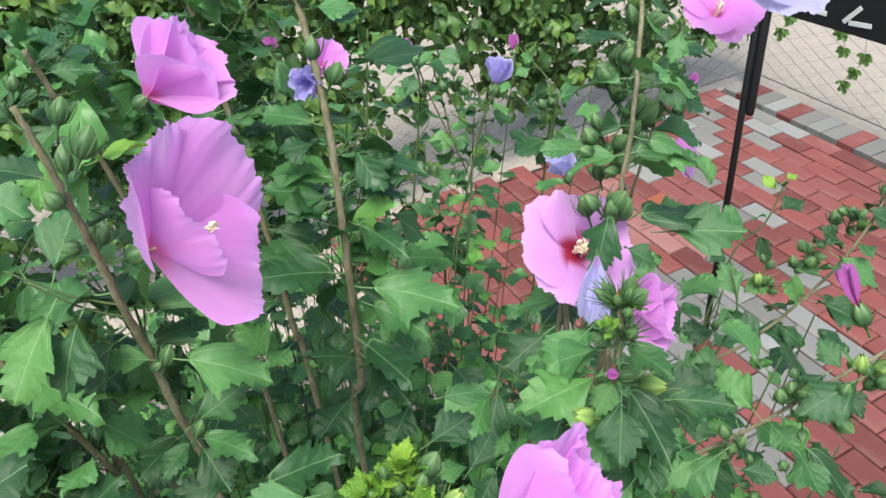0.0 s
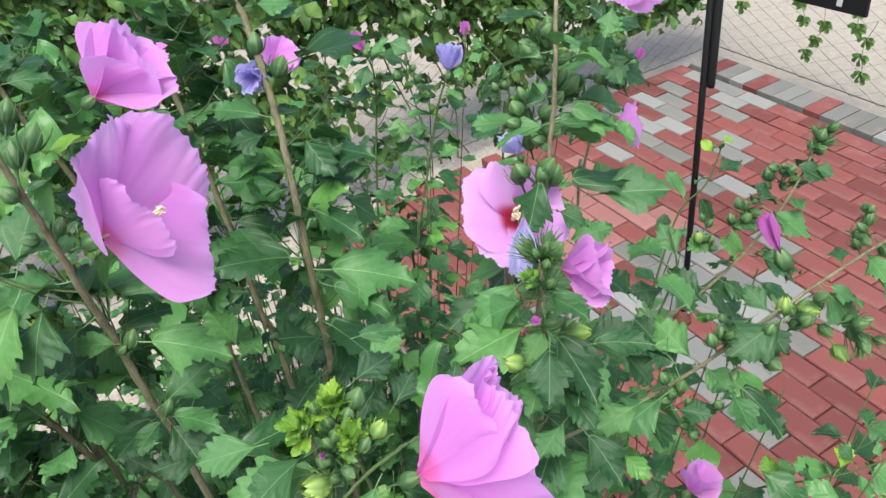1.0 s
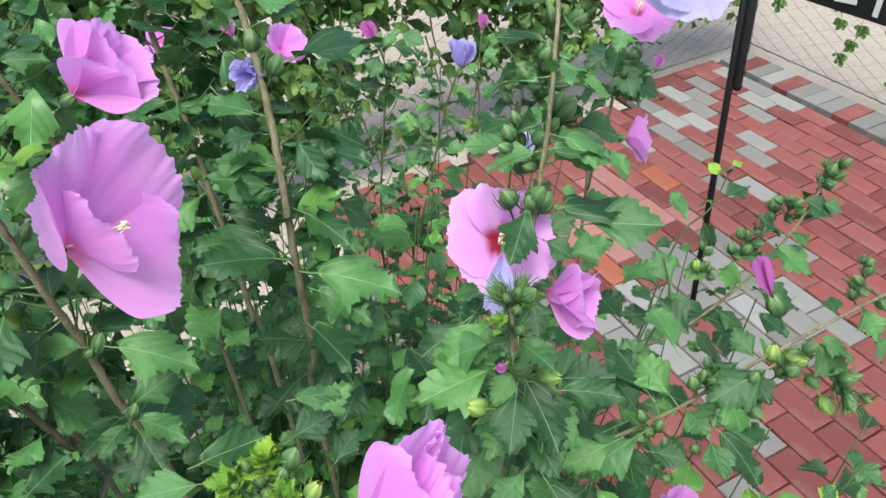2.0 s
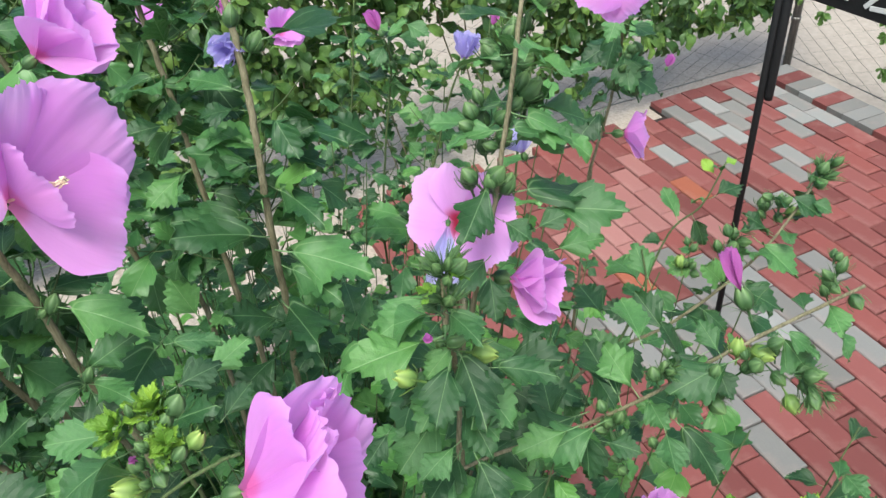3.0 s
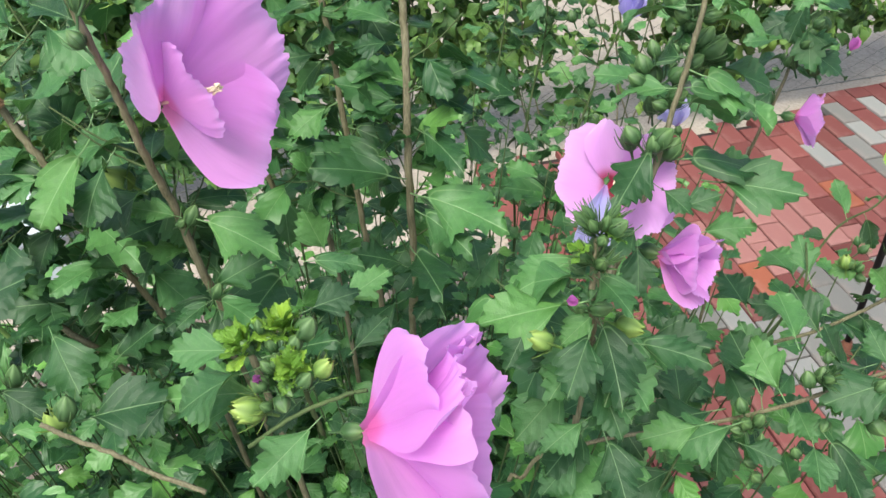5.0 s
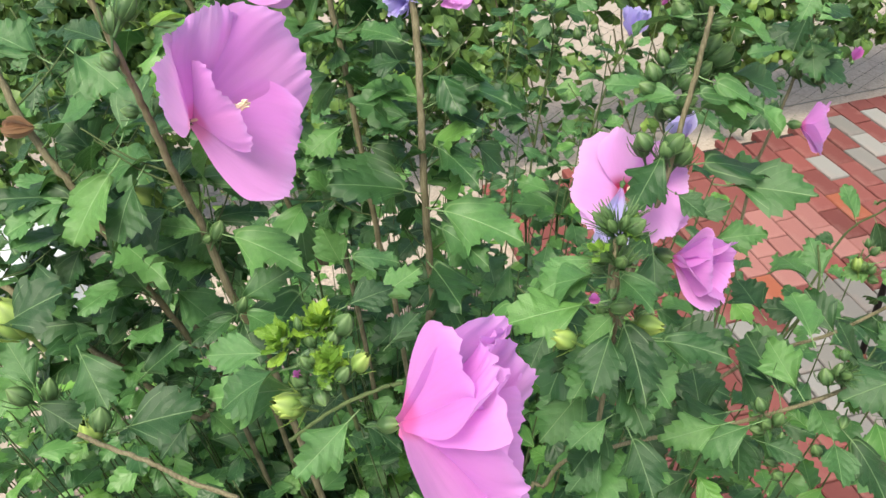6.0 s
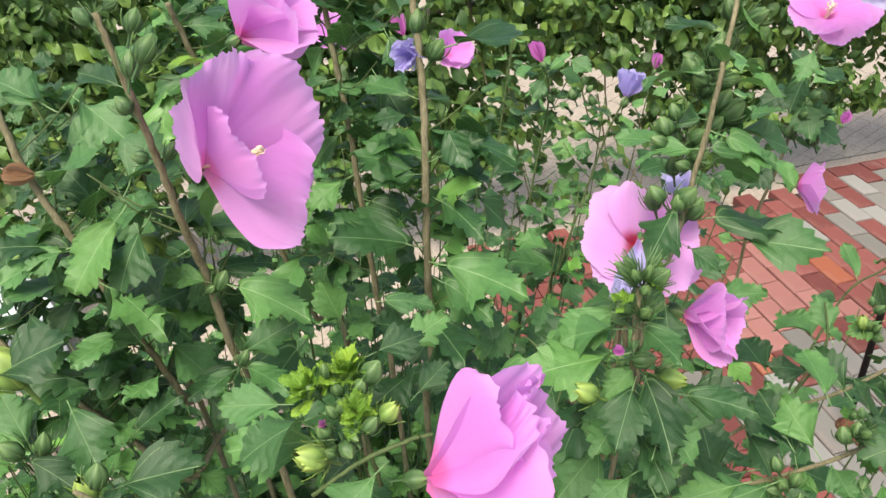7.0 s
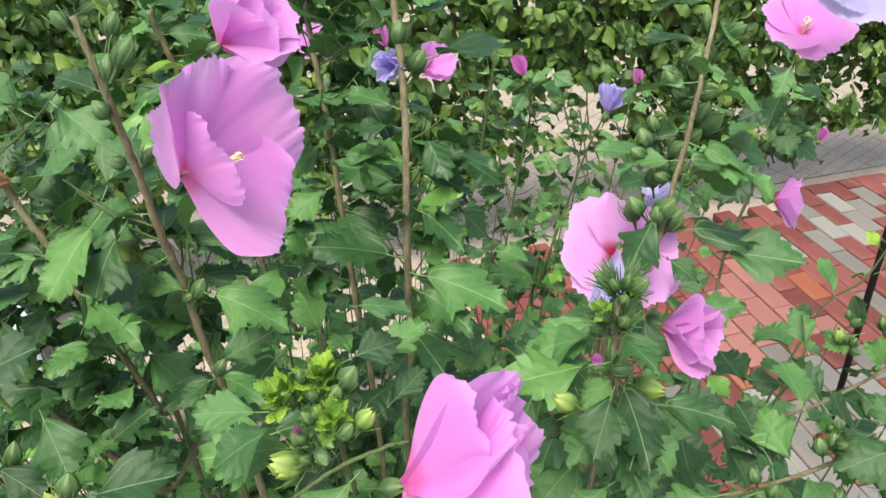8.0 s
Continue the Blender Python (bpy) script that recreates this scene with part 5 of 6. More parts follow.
add_leaf(stem_k, main, (0.947, -1.436, 1.863), (-0.094, 0.877, 0.472), (0.60, -0.20, 0.77), 0.0187, pick=4)
add_leaf(stem_k, main, (0.965, -1.434, 1.857), (-0.180, 0.768, 0.615), (0.70, -0.20, 0.68), 0.0142, pick=1)
add_leaf(stem_k, main, (0.964, -1.460, 1.846), (-0.243, -0.968, -0.062), (0.55, -0.05, 0.83), 0.0316, pick=0)
add_leaf(stem_k, main, (0.978, -1.446, 1.845), (0.534, -0.780, -0.211), (0.60, 0.15, 0.78), 0.0240, pick=4)
add_leaf(stem_k, main, (0.922, -1.474, 1.827), (-0.254, -0.967, 0.035), (0.50, 0.00, 0.86), 0.0240, pick=2)
add_leaf(stem_f, main, (0.835, -1.306, 1.767), (0.183, -0.967, -0.180), (0.568, 0.028, 0.823), 0.0314, pick=1)
add_leaf(stem_f, main, (0.882, -1.286, 1.743), (0.683, 0.627, 0.375), (0.330, -0.329, 0.885), 0.0348, pick=0)
add_leaf(stem_f, main, (0.864, -1.306, 1.751), (0.997, -0.071, -0.005), (0.543, -0.055, 0.838), 0.0478, pick=4)
add_leaf(stem_f, main, (0.880, -1.317, 1.719), (0.551, -0.823, -0.139), (0.495, -0.224, 0.840), 0.0382, pick=2)
add_leaf(stem_m, low, (0.898, -1.234, 1.674), (-0.072, -0.989, -0.125), (0.490, -0.109, 0.865), 0.0362, pick=4)
add_leaf(stem_m, low, (0.887, -1.199, 1.675), (-0.973, 0.070, 0.220), (0.467, -0.282, 0.838), 0.0367, pick=2)
add_leaf(stem_n, low, (0.774, -1.093, 1.638), (-0.993, 0.118, -0.013), (0.442, -0.198, 0.875), 0.0461, pick=1)
add_leaf(stem_m, low, (0.879, -1.174, 1.698), (-0.950, 0.294, 0.108), (0.519, 0.048, 0.853), 0.0378, pick=2)
add_leaf(stem_m, low, (0.904, -1.142, 1.703), (-0.098, -0.961, -0.258), (0.562, -0.127, 0.817), 0.0274, pick=4)
add_leaf(stem_f, main, (0.907, -1.320, 1.709), (0.868, -0.471, 0.157), (0.440, -0.247, 0.863), 0.0437, pick=0)
add_leaf(stem_e, low, (0.804, -1.212, 1.778), (0.659, 0.738, 0.145), (0.322, -0.351, 0.880), 0.0460, pick=2)
add_leaf(stem_e, low, (0.787, -1.204, 1.770), (0.160, 0.972, 0.170), (0.447, -0.227, 0.865), 0.0308, pick=0)
add_leaf(stem_e, low, (0.806, -1.246, 1.631), (0.838, 0.535, -0.105), (0.375, -0.345, 0.860), 0.0332, pick=4)
add_leaf(stem_e, low, (0.805, -1.261, 1.599), (0.972, 0.191, -0.135), (0.404, -0.300, 0.864), 0.0403, pick=1)
add_leaf(stem_e, low, (0.787, -1.218, 1.604), (0.654, 0.745, -0.135), (0.470, 0.051, 0.881), 0.0411, pick=0)
add_leaf(stem_e, low, (0.869, -1.232, 1.590), (0.270, -0.963, 0.019), (0.490, -0.270, 0.829), 0.0345, pick=2)
add_leaf(stem_e, low, (0.748, -1.296, 1.637), (0.743, -0.614, -0.269), (0.555, -0.031, 0.831), 0.0357, pick=1)
add_leaf(stem_e, low, (0.806, -1.331, 1.629), (0.532, -0.811, -0.245), (0.522, 0.013, 0.853), 0.0289, pick=4)
add_leaf(stem_m, low, (0.910, -1.227, 1.669), (0.812, 0.525, 0.256), (0.528, -0.034, 0.849), 0.0214, pick=5)
add_leaf(stem_m, low, (0.926, -1.191, 1.680), (0.923, -0.384, -0.016), (0.431, 0.045, 0.901), 0.0265, pick=2)
add_leaf(stem_n, low, (0.761, -1.117, 1.600), (-0.994, 0.112, -0.018), (0.549, -0.266, 0.792), 0.0463, pick=4)
add_leaf(stem_g, low, (0.619, -1.092, 1.571), (0.355, 0.889, 0.289), (0.525, -0.064, 0.849), 0.0454, pick=1)
add_leaf(stem_g, low, (0.564, -1.082, 1.558), (0.224, 0.886, 0.407), (0.454, -0.143, 0.880), 0.0374, pick=2)
add_leaf(stem_e, low, (0.766, -1.256, 1.606), (-0.678, -0.732, -0.070), (0.465, 0.021, 0.885), 0.0260, pick=0)
add_leaf(stem_e, low, (0.728, -1.148, 1.579), (0.586, -0.723, -0.366), (0.468, -0.018, 0.884), 0.0413, pick=2)
add_leaf(stem_e, low, (0.747, -1.140, 1.567), (0.866, 0.495, -0.068), (0.431, 0.003, 0.902), 0.0335, pick=1)
add_leaf(stem_n, low, (0.808, -1.118, 1.589), (-0.999, 0.013, -0.049), (0.550, -0.160, 0.820), 0.0263, pick=0)
leaf_tuft(stem_k, main, (0.963, -1.454, 1.868), (-0.10, 0.10, 0.97), 22, 0.0086, 3)
leaf_tuft(stem_k, main, (0.970, -1.453, 1.858), (0.30, 0.10, 0.85), 14, 0.0080, 7)
leaf_tuft(stem_k, main, (0.964, -1.463, 1.866), (-0.05, -0.55, 0.78), 20, 0.0085, 4)
leaf_tuft(stem_f, main, (0.907, -1.317, 1.838), (0.10, 0.35, 0.85), 8, 0.0072, 5)
leaf_tuft(stem_f, main, (0.912, -1.330, 1.834), (0.10, -0.45, 0.80), 7, 0.0070, 8)
add_bud(stem_b, (0.753, -1.516, 1.768), (-0.080, 0.502, 0.861), 0.0152, 0)
add_bud(stem_b, (0.762, -1.513, 1.716), (-0.080, 0.502, 0.861), 0.0136, 2)
add_bud(stem_b, (0.749, -1.522, 1.770), (0.412, 0.659, 0.629), 0.0096, 0)
add_bud(stem_b, (0.801, -1.522, 1.918), (-0.326, 0.229, 0.917), 0.0136, 2)
add_bud(stem_b, (0.809, -1.517, 1.927), (-0.177, 0.577, 0.798), 0.0152, 0)
add_bud(stem_b, (0.786, -1.524, 1.898), (-0.273, -0.529, 0.803), 0.0112, 1)
add_bud(stem_b, (0.790, -1.519, 1.935), (-0.241, 0.424, 0.873), 0.0128, 0)
bud_cluster(stem_b, (0.782, -1.529, 1.949), (-0.351, 0.135, 0.926), 3, 0.0118, 45, 0.20, 1.00)
bud_cluster(stem_b, (0.770, -1.521, 1.861), (-0.235, -0.272, 0.933), 2, 0.0114, 49, 0.20, 1.00)
add_bud(stem_b, (0.725, -1.537, 1.783), (0.184, -0.594, 0.783), 0.0208, 'lime')
add_bud(stem_q, (0.823, -1.602, 1.775), (-0.032, -0.283, 0.959), 0.0256, 'lime')
add_bud(stem_r, (0.832, -1.610, 1.738), (-0.181, 0.306, 0.935), 0.0160, 2)
add_bud(stem_r, (0.856, -1.583, 1.732), (-0.181, 0.306, 0.935), 0.0160, 1)
add_bud(stem_r, (0.851, -1.584, 1.725), (0.180, -0.116, 0.977), 0.0160, 'lime')
add_bud(stem_r, (0.834, -1.612, 1.744), (0.063, -0.479, 0.876), 0.0160, 0)
add_bud(stem_d, (0.598, -1.346, 1.833), (-0.052, 0.576, 0.816), 0.0192, 1)
add_bud(stem_d, (0.613, -1.358, 1.765), (0.459, 0.511, 0.727), 0.0104, 0)
add_bud(stem_d, (0.597, -1.353, 1.852), (-0.210, 0.209, 0.955), 0.0192, 0)
add_bud(stem_c, (0.510, -1.452, 1.591), (0.040, 0.397, 0.917), 0.0144, 0)
bud_cluster(stem_d, (0.580, -1.350, 1.891), (-0.438, 0.155, 0.886), 5, 0.0185, 46, 0.00, 0.90)
add_bud(stem_m, (0.923, -1.212, 1.643), (0.146, -0.621, 0.770), 0.0112, 0)
add_bud(stem_m, (0.924, -1.192, 1.656), (-0.128, -0.369, 0.921), 0.0094, 1)
add_bud(stem_m, (0.903, -1.179, 1.687), (-0.275, -0.198, 0.941), 0.0125, 1)
add_bud(stem_m, (0.903, -1.171, 1.688), (-0.202, -0.142, 0.969), 0.0131, 3)
add_bud(stem_m, (0.906, -1.170, 1.686), (0.012, 0.405, 0.914), 0.0125, 'lime')
add_bud(stem_m, (0.913, -1.155, 1.678), (0.482, 0.085, 0.872), 0.0100, 0)
add_bud(stem_m, (0.914, -1.151, 1.678), (0.985, 0.122, -0.126), 0.0144, 3)
add_bud(stem_m, (0.909, -1.158, 1.685), (0.850, -0.515, -0.115), 0.0100, 1)
add_bud(stem_m, (0.923, -1.150, 1.675), (0.051, 0.491, 0.870), 0.0112, 2)
add_bud(stem_m, (0.913, -1.172, 1.679), (0.678, -0.681, -0.277), 0.0094, 0)
add_bud(stem_m, (0.914, -1.128, 1.694), (-0.213, 0.120, 0.970), 0.0137, 'lime')
add_bud(stem_m, (0.916, -1.127, 1.684), (0.371, 0.291, 0.882), 0.0137, 0)
add_bud(stem_m, (0.907, -1.120, 1.699), (0.878, 0.468, 0.104), 0.0162, 'lime')
add_bud(stem_m, (0.922, -1.109, 1.690), (0.971, 0.075, -0.226), 0.0125, 1)
add_bud(stem_m, (0.934, -1.105, 1.680), (0.886, -0.044, -0.461), 0.0137, 'lime')
add_bud(stem_m, (0.924, -1.105, 1.693), (-0.210, -0.000, 0.978), 0.0112, 2)
add_bud(stem_m, (0.912, -1.063, 1.724), (-0.031, 0.307, 0.951), 0.0125, 1)
add_bud(stem_m, (0.910, -1.053, 1.730), (-0.049, 0.396, 0.917), 0.0137, 2)
add_bud(stem_m, (0.903, -1.061, 1.733), (0.957, 0.194, -0.216), 0.0137, 0)
add_bud(stem_m, (0.916, -1.061, 1.721), (-0.221, -0.400, 0.890), 0.0112, 2)
add_bud(stem_m, (0.916, -1.046, 1.726), (0.920, -0.108, -0.377), 0.0125, 3)
bud_cluster(stem_m, (0.949, -1.105, 1.699), (0.918, 0.380, -0.115), 9, 0.0143, 47, 0.60, 1.00)
bud_cluster(stem_m, (0.892, -1.206, 1.656), (-0.053, -0.446, 0.894), 5, 0.0134, 48, 0.00, 0.90)
add_bud(stem_n, (0.767, -1.048, 1.632), (-0.245, -0.102, 0.964), 0.0128, 'lime')
add_bud(stem_n, (0.769, -1.044, 1.632), (0.174, 0.424, 0.889), 0.0096, 0)
add_bud(stem_n, (0.767, -1.044, 1.632), (0.922, 0.368, 0.122), 0.0096, 1)
add_bud(stem_n, (0.772, -1.013, 1.640), (-0.275, -0.198, 0.941), 0.0128, 0)
add_bud(stem_n, (0.771, -1.001, 1.648), (-0.176, 0.213, 0.961), 0.0115, 1)
add_bud(stem_n, (0.766, -1.000, 1.648), (0.780, 0.593, 0.199), 0.0141, 0)
add_bud(stem_n, (0.767, -1.017, 1.645), (0.929, 0.351, -0.117), 0.0102, 2)
add_bud(stem_n, (0.769, -0.967, 1.663), (-0.279, -0.069, 0.958), 0.0154, 1)
add_bud(stem_n, (0.771, -0.956, 1.667), (-0.176, 0.213, 0.961), 0.0128, 2)
add_bud(stem_n, (0.770, -0.954, 1.663), (0.709, 0.633, 0.310), 0.0141, 'lime')
add_bud(stem_n, (0.768, -0.959, 1.669), (0.920, -0.108, -0.377), 0.0115, 0)
add_bud(stem_n, (0.768, -0.968, 1.660), (0.038, -0.532, 0.846), 0.0115, 1)
add_bud(stem_n, (0.774, -1.082, 1.608), (0.424, 0.537, 0.730), 0.0102, 0)
add_bud(stem_n, (0.771, -1.098, 1.608), (-0.213, 0.120, 0.970), 0.0115, 2)
add_bud(stem_n, (0.800, -1.074, 1.581), (0.371, 0.291, 0.882), 0.0077, 0)
bud_cluster(stem_n, (0.784, -0.936, 1.700), (0.028, 0.753, 0.658), 8, 0.0134, 50, 0.35, 0.80)
add_bud(stem_h, (0.330, -0.972, 1.579), (-0.312, -0.277, 0.909), 0.0176, 0)
add_bud(stem_h, (0.325, -0.951, 1.593), (-0.312, -0.277, 0.909), 0.0176, 0)
add_bud(stem_h, (0.340, -0.976, 1.603), (-0.312, -0.277, 0.909), 0.0176, 0)
add_bud(stem_h, (0.284, -1.120, 1.640), (-0.312, -0.277, 0.909), 0.0176, 2)
add_bud(stem_h, (0.289, -1.092, 1.642), (-0.312, -0.277, 0.909), 0.0176, 1)
add_bud(stem_h, (0.317, -1.078, 1.643), (-0.312, -0.277, 0.909), 0.0176, 2)
add_bud(stem_g, (0.525, -0.936, 1.696), (-0.312, -0.277, 0.909), 0.0176, 2)
add_bud(stem_g, (0.536, -0.958, 1.674), (-0.312, -0.277, 0.909), 0.0176, 2)
add_bud(stem_g, (0.544, -0.939, 1.668), (-0.312, -0.277, 0.909), 0.0176, 3)
add_bud(stem_g, (0.531, -0.972, 1.636), (-0.312, -0.277, 0.909), 0.0176, 2)
add_bud(stem_g, (0.524, -0.924, 1.703), (-0.312, -0.277, 0.909), 0.0176, 3)
bud_cluster(stem_m, (0.904, -1.178, 1.697), (-0.049, 0.396, 0.917), 3, 0.0116, 80, 0.20, 1.00)
bud_cluster(stem_m, (0.923, -1.151, 1.684), (-0.275, -0.198, 0.941), 3, 0.0116, 81, 0.20, 1.00)
bud_cluster(stem_m, (0.923, -1.123, 1.705), (-0.049, 0.396, 0.917), 3, 0.0123, 82, 0.20, 1.00)
bud_cluster(stem_m, (0.925, -1.073, 1.751), (-0.275, -0.198, 0.941), 3, 0.0116, 83, 0.20, 1.00)
bud_cluster(stem_n, (0.774, -1.006, 1.652), (-0.049, 0.396, 0.917), 3, 0.0130, 84, 0.20, 1.00)
bud_cluster(stem_n, (0.780, -0.969, 1.682), (-0.275, -0.198, 0.941), 3, 0.0130, 85, 0.20, 1.00)
bud_cluster(stem_n, (0.761, -1.043, 1.638), (-0.049, 0.396, 0.917), 3, 0.0108, 86, 0.20, 1.00)
bud_cluster(stem_m, (0.913, -1.208, 1.647), (-0.275, -0.198, 0.941), 3, 0.0101, 87, 0.20, 1.00)
bud_cluster(stem_g, (0.541, -0.964, 1.716), (-0.019, 0.380, 0.925), 4, 0.0130, 88, 0.20, 1.00)
bud_cluster(stem_g, (0.535, -0.974, 1.681), (-0.173, -0.236, 0.956), 3, 0.0123, 89, 0.20, 1.00)
bud_cluster(stem_h, (0.338, -0.976, 1.616), (-0.019, 0.380, 0.925), 3, 0.0137, 90, 0.20, 1.00)
bud_cluster(stem_h, (0.311, -1.091, 1.660), (-0.173, -0.236, 0.956), 3, 0.0130, 91, 0.20, 1.00)
bud_cluster(stem_i, (0.279, -1.126, 1.656), (-0.019, 0.380, 0.925), 3, 0.0130, 92, 0.20, 1.00)
bud_cluster(stem_e, (0.769, -1.216, 1.872), (-0.173, -0.236, 0.956), 3, 0.0116, 93, 0.20, 1.00)
leafy(stem_a, side, stem_a_line, 0.55, 1.00, 0.040, 0.042, 1)
leafy(stem_b, main, stem_b_line, 0.55, 0.97, 0.035, 0.042, 2)
leafy(stem_c, main, stem_c_line, 0.50, 1.00, 0.032, 0.042, 3)
leafy(stem_d, main, stem_d_line, 0.50, 0.98, 0.032, 0.042, 4)
leafy(stem_e, low, stem_e_line, 0.50, 0.95, 0.050, 0.038, 5)
leafy(stem_f, main, stem_f_line, 0.50, 0.80, 0.030, 0.038, 6)
leafy(stem_g, low, stem_g_line, 0.60, 1.00, 0.040, 0.042, 7)
leafy(stem_h, behind, stem_h_line, 0.40, 1.00, 0.035, 0.038, 8)
leafy(stem_i, behind, stem_i_line, 0.40, 1.00, 0.035, 0.038, 9)
leafy(stem_j, behind, stem_j_line, 0.40, 1.00, 0.040, 0.038, 10)
leafy(stem_m, low, stem_m_line, 0.50, 0.97, 0.055, 0.036, 11, thinned=0.3)
leafy(stem_n, low, stem_n_line, 0.55, 0.99, 0.050, 0.032, 12, thinned=0.3)
leafy(stem_q, side, stem_q_line, 0.50, 0.95, 0.035, 0.042, 13)
leafy(stem_s, side, stem_s_line, 0.40, 1.00, 0.040, 0.038, 14)
leafy(stem_t, main, stem_t_line, 0.50, 1.00, 0.035, 0.042, 15)
leafy(stem_u, side, stem_u_line, 0.40, 1.00, 0.035, 0.038, 16)
leafy(stem_v, behind, stem_v_line, 0.40, 1.00, 0.035, 0.042, 17)
leafy(stem_k, main, stem_k_line, 0.10, 0.70, 0.030, 0.035, 18)
leafy(stem_p, low, stem_p_line, 0.60, 1.00, 0.050, 0.030, 19)
leafy(stem_o, low, stem_o_line, 0.20, 1.00, 0.035, 0.026, 20, thinned=0.3)
side_twigs(main, stem_b_line, 0.35, 0.78, 20, 0.090, 0.045, 1, 0.024)
side_twigs(main, stem_c_line, 0.35, 0.90, 26, 0.090, 0.045, 2, 0.024)
side_twigs(main, stem_d_line, 0.32, 0.80, 26, 0.090, 0.045, 3, 0.024)
side_twigs(main, stem_f_line, 0.35, 0.60, 10, 0.090, 0.042, 4, 0.024)
side_twigs(main, stem_t_line, 0.35, 0.90, 28, 0.100, 0.045, 5, 0.024)
side_twigs(side, stem_a_line, 0.32, 0.90, 30, 0.100, 0.045, 6, 0.024)
side_twigs(side, stem_q_line, 0.32, 0.90, 26, 0.090, 0.045, 7, 0.024)
side_twigs(side, stem_s_line, 0.30, 0.95, 24, 0.100, 0.045, 8, 0.024)
side_twigs(side, stem_u_line, 0.30, 0.95, 24, 0.090, 0.045, 9, 0.024)
side_twigs(behind, stem_h_line, 0.30, 0.90, 16, 0.080, 0.030, 10, 0.024)
side_twigs(behind, stem_i_line, 0.30, 0.95, 22, 0.080, 0.030, 11, 0.024)
side_twigs(behind, stem_v_line, 0.30, 0.95, 22, 0.100, 0.034, 12, 0.024)
side_twigs(low, stem_e_line, 0.22, 0.38, 6, 0.090, 0.042, 13, 0.024)
shoots(main, (0.64, -1.42), 0.20, 60, 0.95, 1.55, 0.058, 1, young=0.16)
shoots(main, (0.74, -1.40), 0.10, 26, 1.35, 1.60, 0.056, 6, young=0.16)
# the side shrub's larger share of light leaves stands in for stronger light
shoots(side, (0.55, -1.70), 0.22, 36, 1.00, 1.48, 0.054, 2, young=0.4)
shoots(side, (0.15, -1.80), 0.36, 16, 0.70, 1.15, 0.050, 4, young=0.4)
shoots(side, (0.62, -1.62), 0.14, 24, 1.30, 1.60, 0.056, 8, young=0.4)
shoots(behind, (0.30, -1.22), 0.20, 20, 0.80, 1.42, 0.038, 3, young=0.16)
shoots(behind, (-0.10, -1.10), 0.30, 9, 0.60, 1.10, 0.036, 9, young=0.16)
shoots(low, (0.76, -1.22), 0.13, 26, 1.00, 1.50, 0.055, 5, young=0.16)
shoots(low, (0.70, -1.12), 0.08, 4, 0.90, 1.30, 0.050, 7, young=0.16)
shoots(main, (0.66, -1.45), 0.13, 50, 1.30, 1.66, 0.046, 21, young=0.16)
shoots(side, (0.66, -1.60), 0.16, 46, 1.25, 1.66, 0.046, 22, young=0.4)
shoots(side, (0.30, -1.55), 0.22, 30, 1.10, 1.55, 0.046, 23, young=0.4)
shoots(side, (0.66, -1.57), 0.09, 16, 1.45, 1.62, 0.045, 24, young=0.4)
shoots(main, (0.68, -1.50), 0.07, 16, 1.45, 1.62, 0.043, 25, young=0.16)
shoots(side, (0.16, -1.62), 0.16, 26, 1.15, 1.55, 0.050, 31, young=0.2)
shoots(side, (0.05, -1.42), 0.14, 18, 1.10, 1.45, 0.046, 32, young=0.2)
shoots(behind, (0.18, -1.18), 0.12, 14, 1.00, 1.40, 0.040, 33, young=0.16)
shoots(low, (0.66, -1.22), 0.09, 12, 1.20, 1.50, 0.050, 34, young=0.1)
shoots(main, (0.43, -1.37), 0.09, 14, 1.46, 1.72, 0.044, 71, young=0.16)
shoots(main, (0.52, -1.45), 0.06, 8, 1.46, 1.70, 0.042, 72, young=0.16)
shoots(main, (0.46, -1.38), 0.05, 9, 1.29, 1.53, 0.042, 60, young=0.16)
shoots(main, (0.51, -1.42), 0.05, 7, 1.30, 1.54, 0.042, 61, young=0.16)
shoots(main, (0.39, -1.31), 0.05, 7, 1.28, 1.52, 0.042, 62, young=0.16)
shoots(main, (0.41, -1.46), 0.05, 7, 1.24, 1.48, 0.042, 63, young=0.16)
shoots(main, (0.30, -1.32), 0.05, 6, 1.25, 1.49, 0.042, 64, young=0.16)

for shrub in (main, behind, low, side):
    finish_mass(shrub, False, "foliage", LEAF_MASS, "dense green lobed leaves deeper in the shrub")
    finish_mass(shrub, True, "young_foliage", LIT_YOUNG_MASS, "light green young leaves on the shoots, lightened as if better lit")

# ---- litter and the white box by the bed ----
def litter(name, centre, reach, count, size, material, label, category, seed):
    rng = random.Random(seed)
    for i in range(count):
        x, y = centre[0] + rng.uniform(-1, 1) * reach[0], centre[1] + rng.uniform(-1, 1) * reach[1]
        bm = bmesh.new()
        n = rng.randrange(5, 8)
        k = size * rng.uniform(0.5, 1.2)
        ring = [bm.verts.new((k * math.cos(6.283 * j / n) * rng.uniform(0.5, 1), k * 0.6 * math.sin(6.283 * j / n) * rng.uniform(0.6, 1), rng.uniform(0, 0.25) * k)) for j in range(n)]
        face = bm.faces.new(ring)
        ext = bmesh.ops.extrude_face_region(bm, geom=[face])
        bmesh.ops.translate(bm, verts=[q for q in ext["geom"] if isinstance(q, bmesh.types.BMVert)], vec=(0, 0, 0.10 * k + 0.001))
        ob = attach(name, bm_mesh(name, bm, material), None, pose(x, y, 0.012, rng.uniform(-8, 8), rng.uniform(-8, 8), rng.uniform(0, 360)))
        tagged(ob, label, category, "litter on the bed")


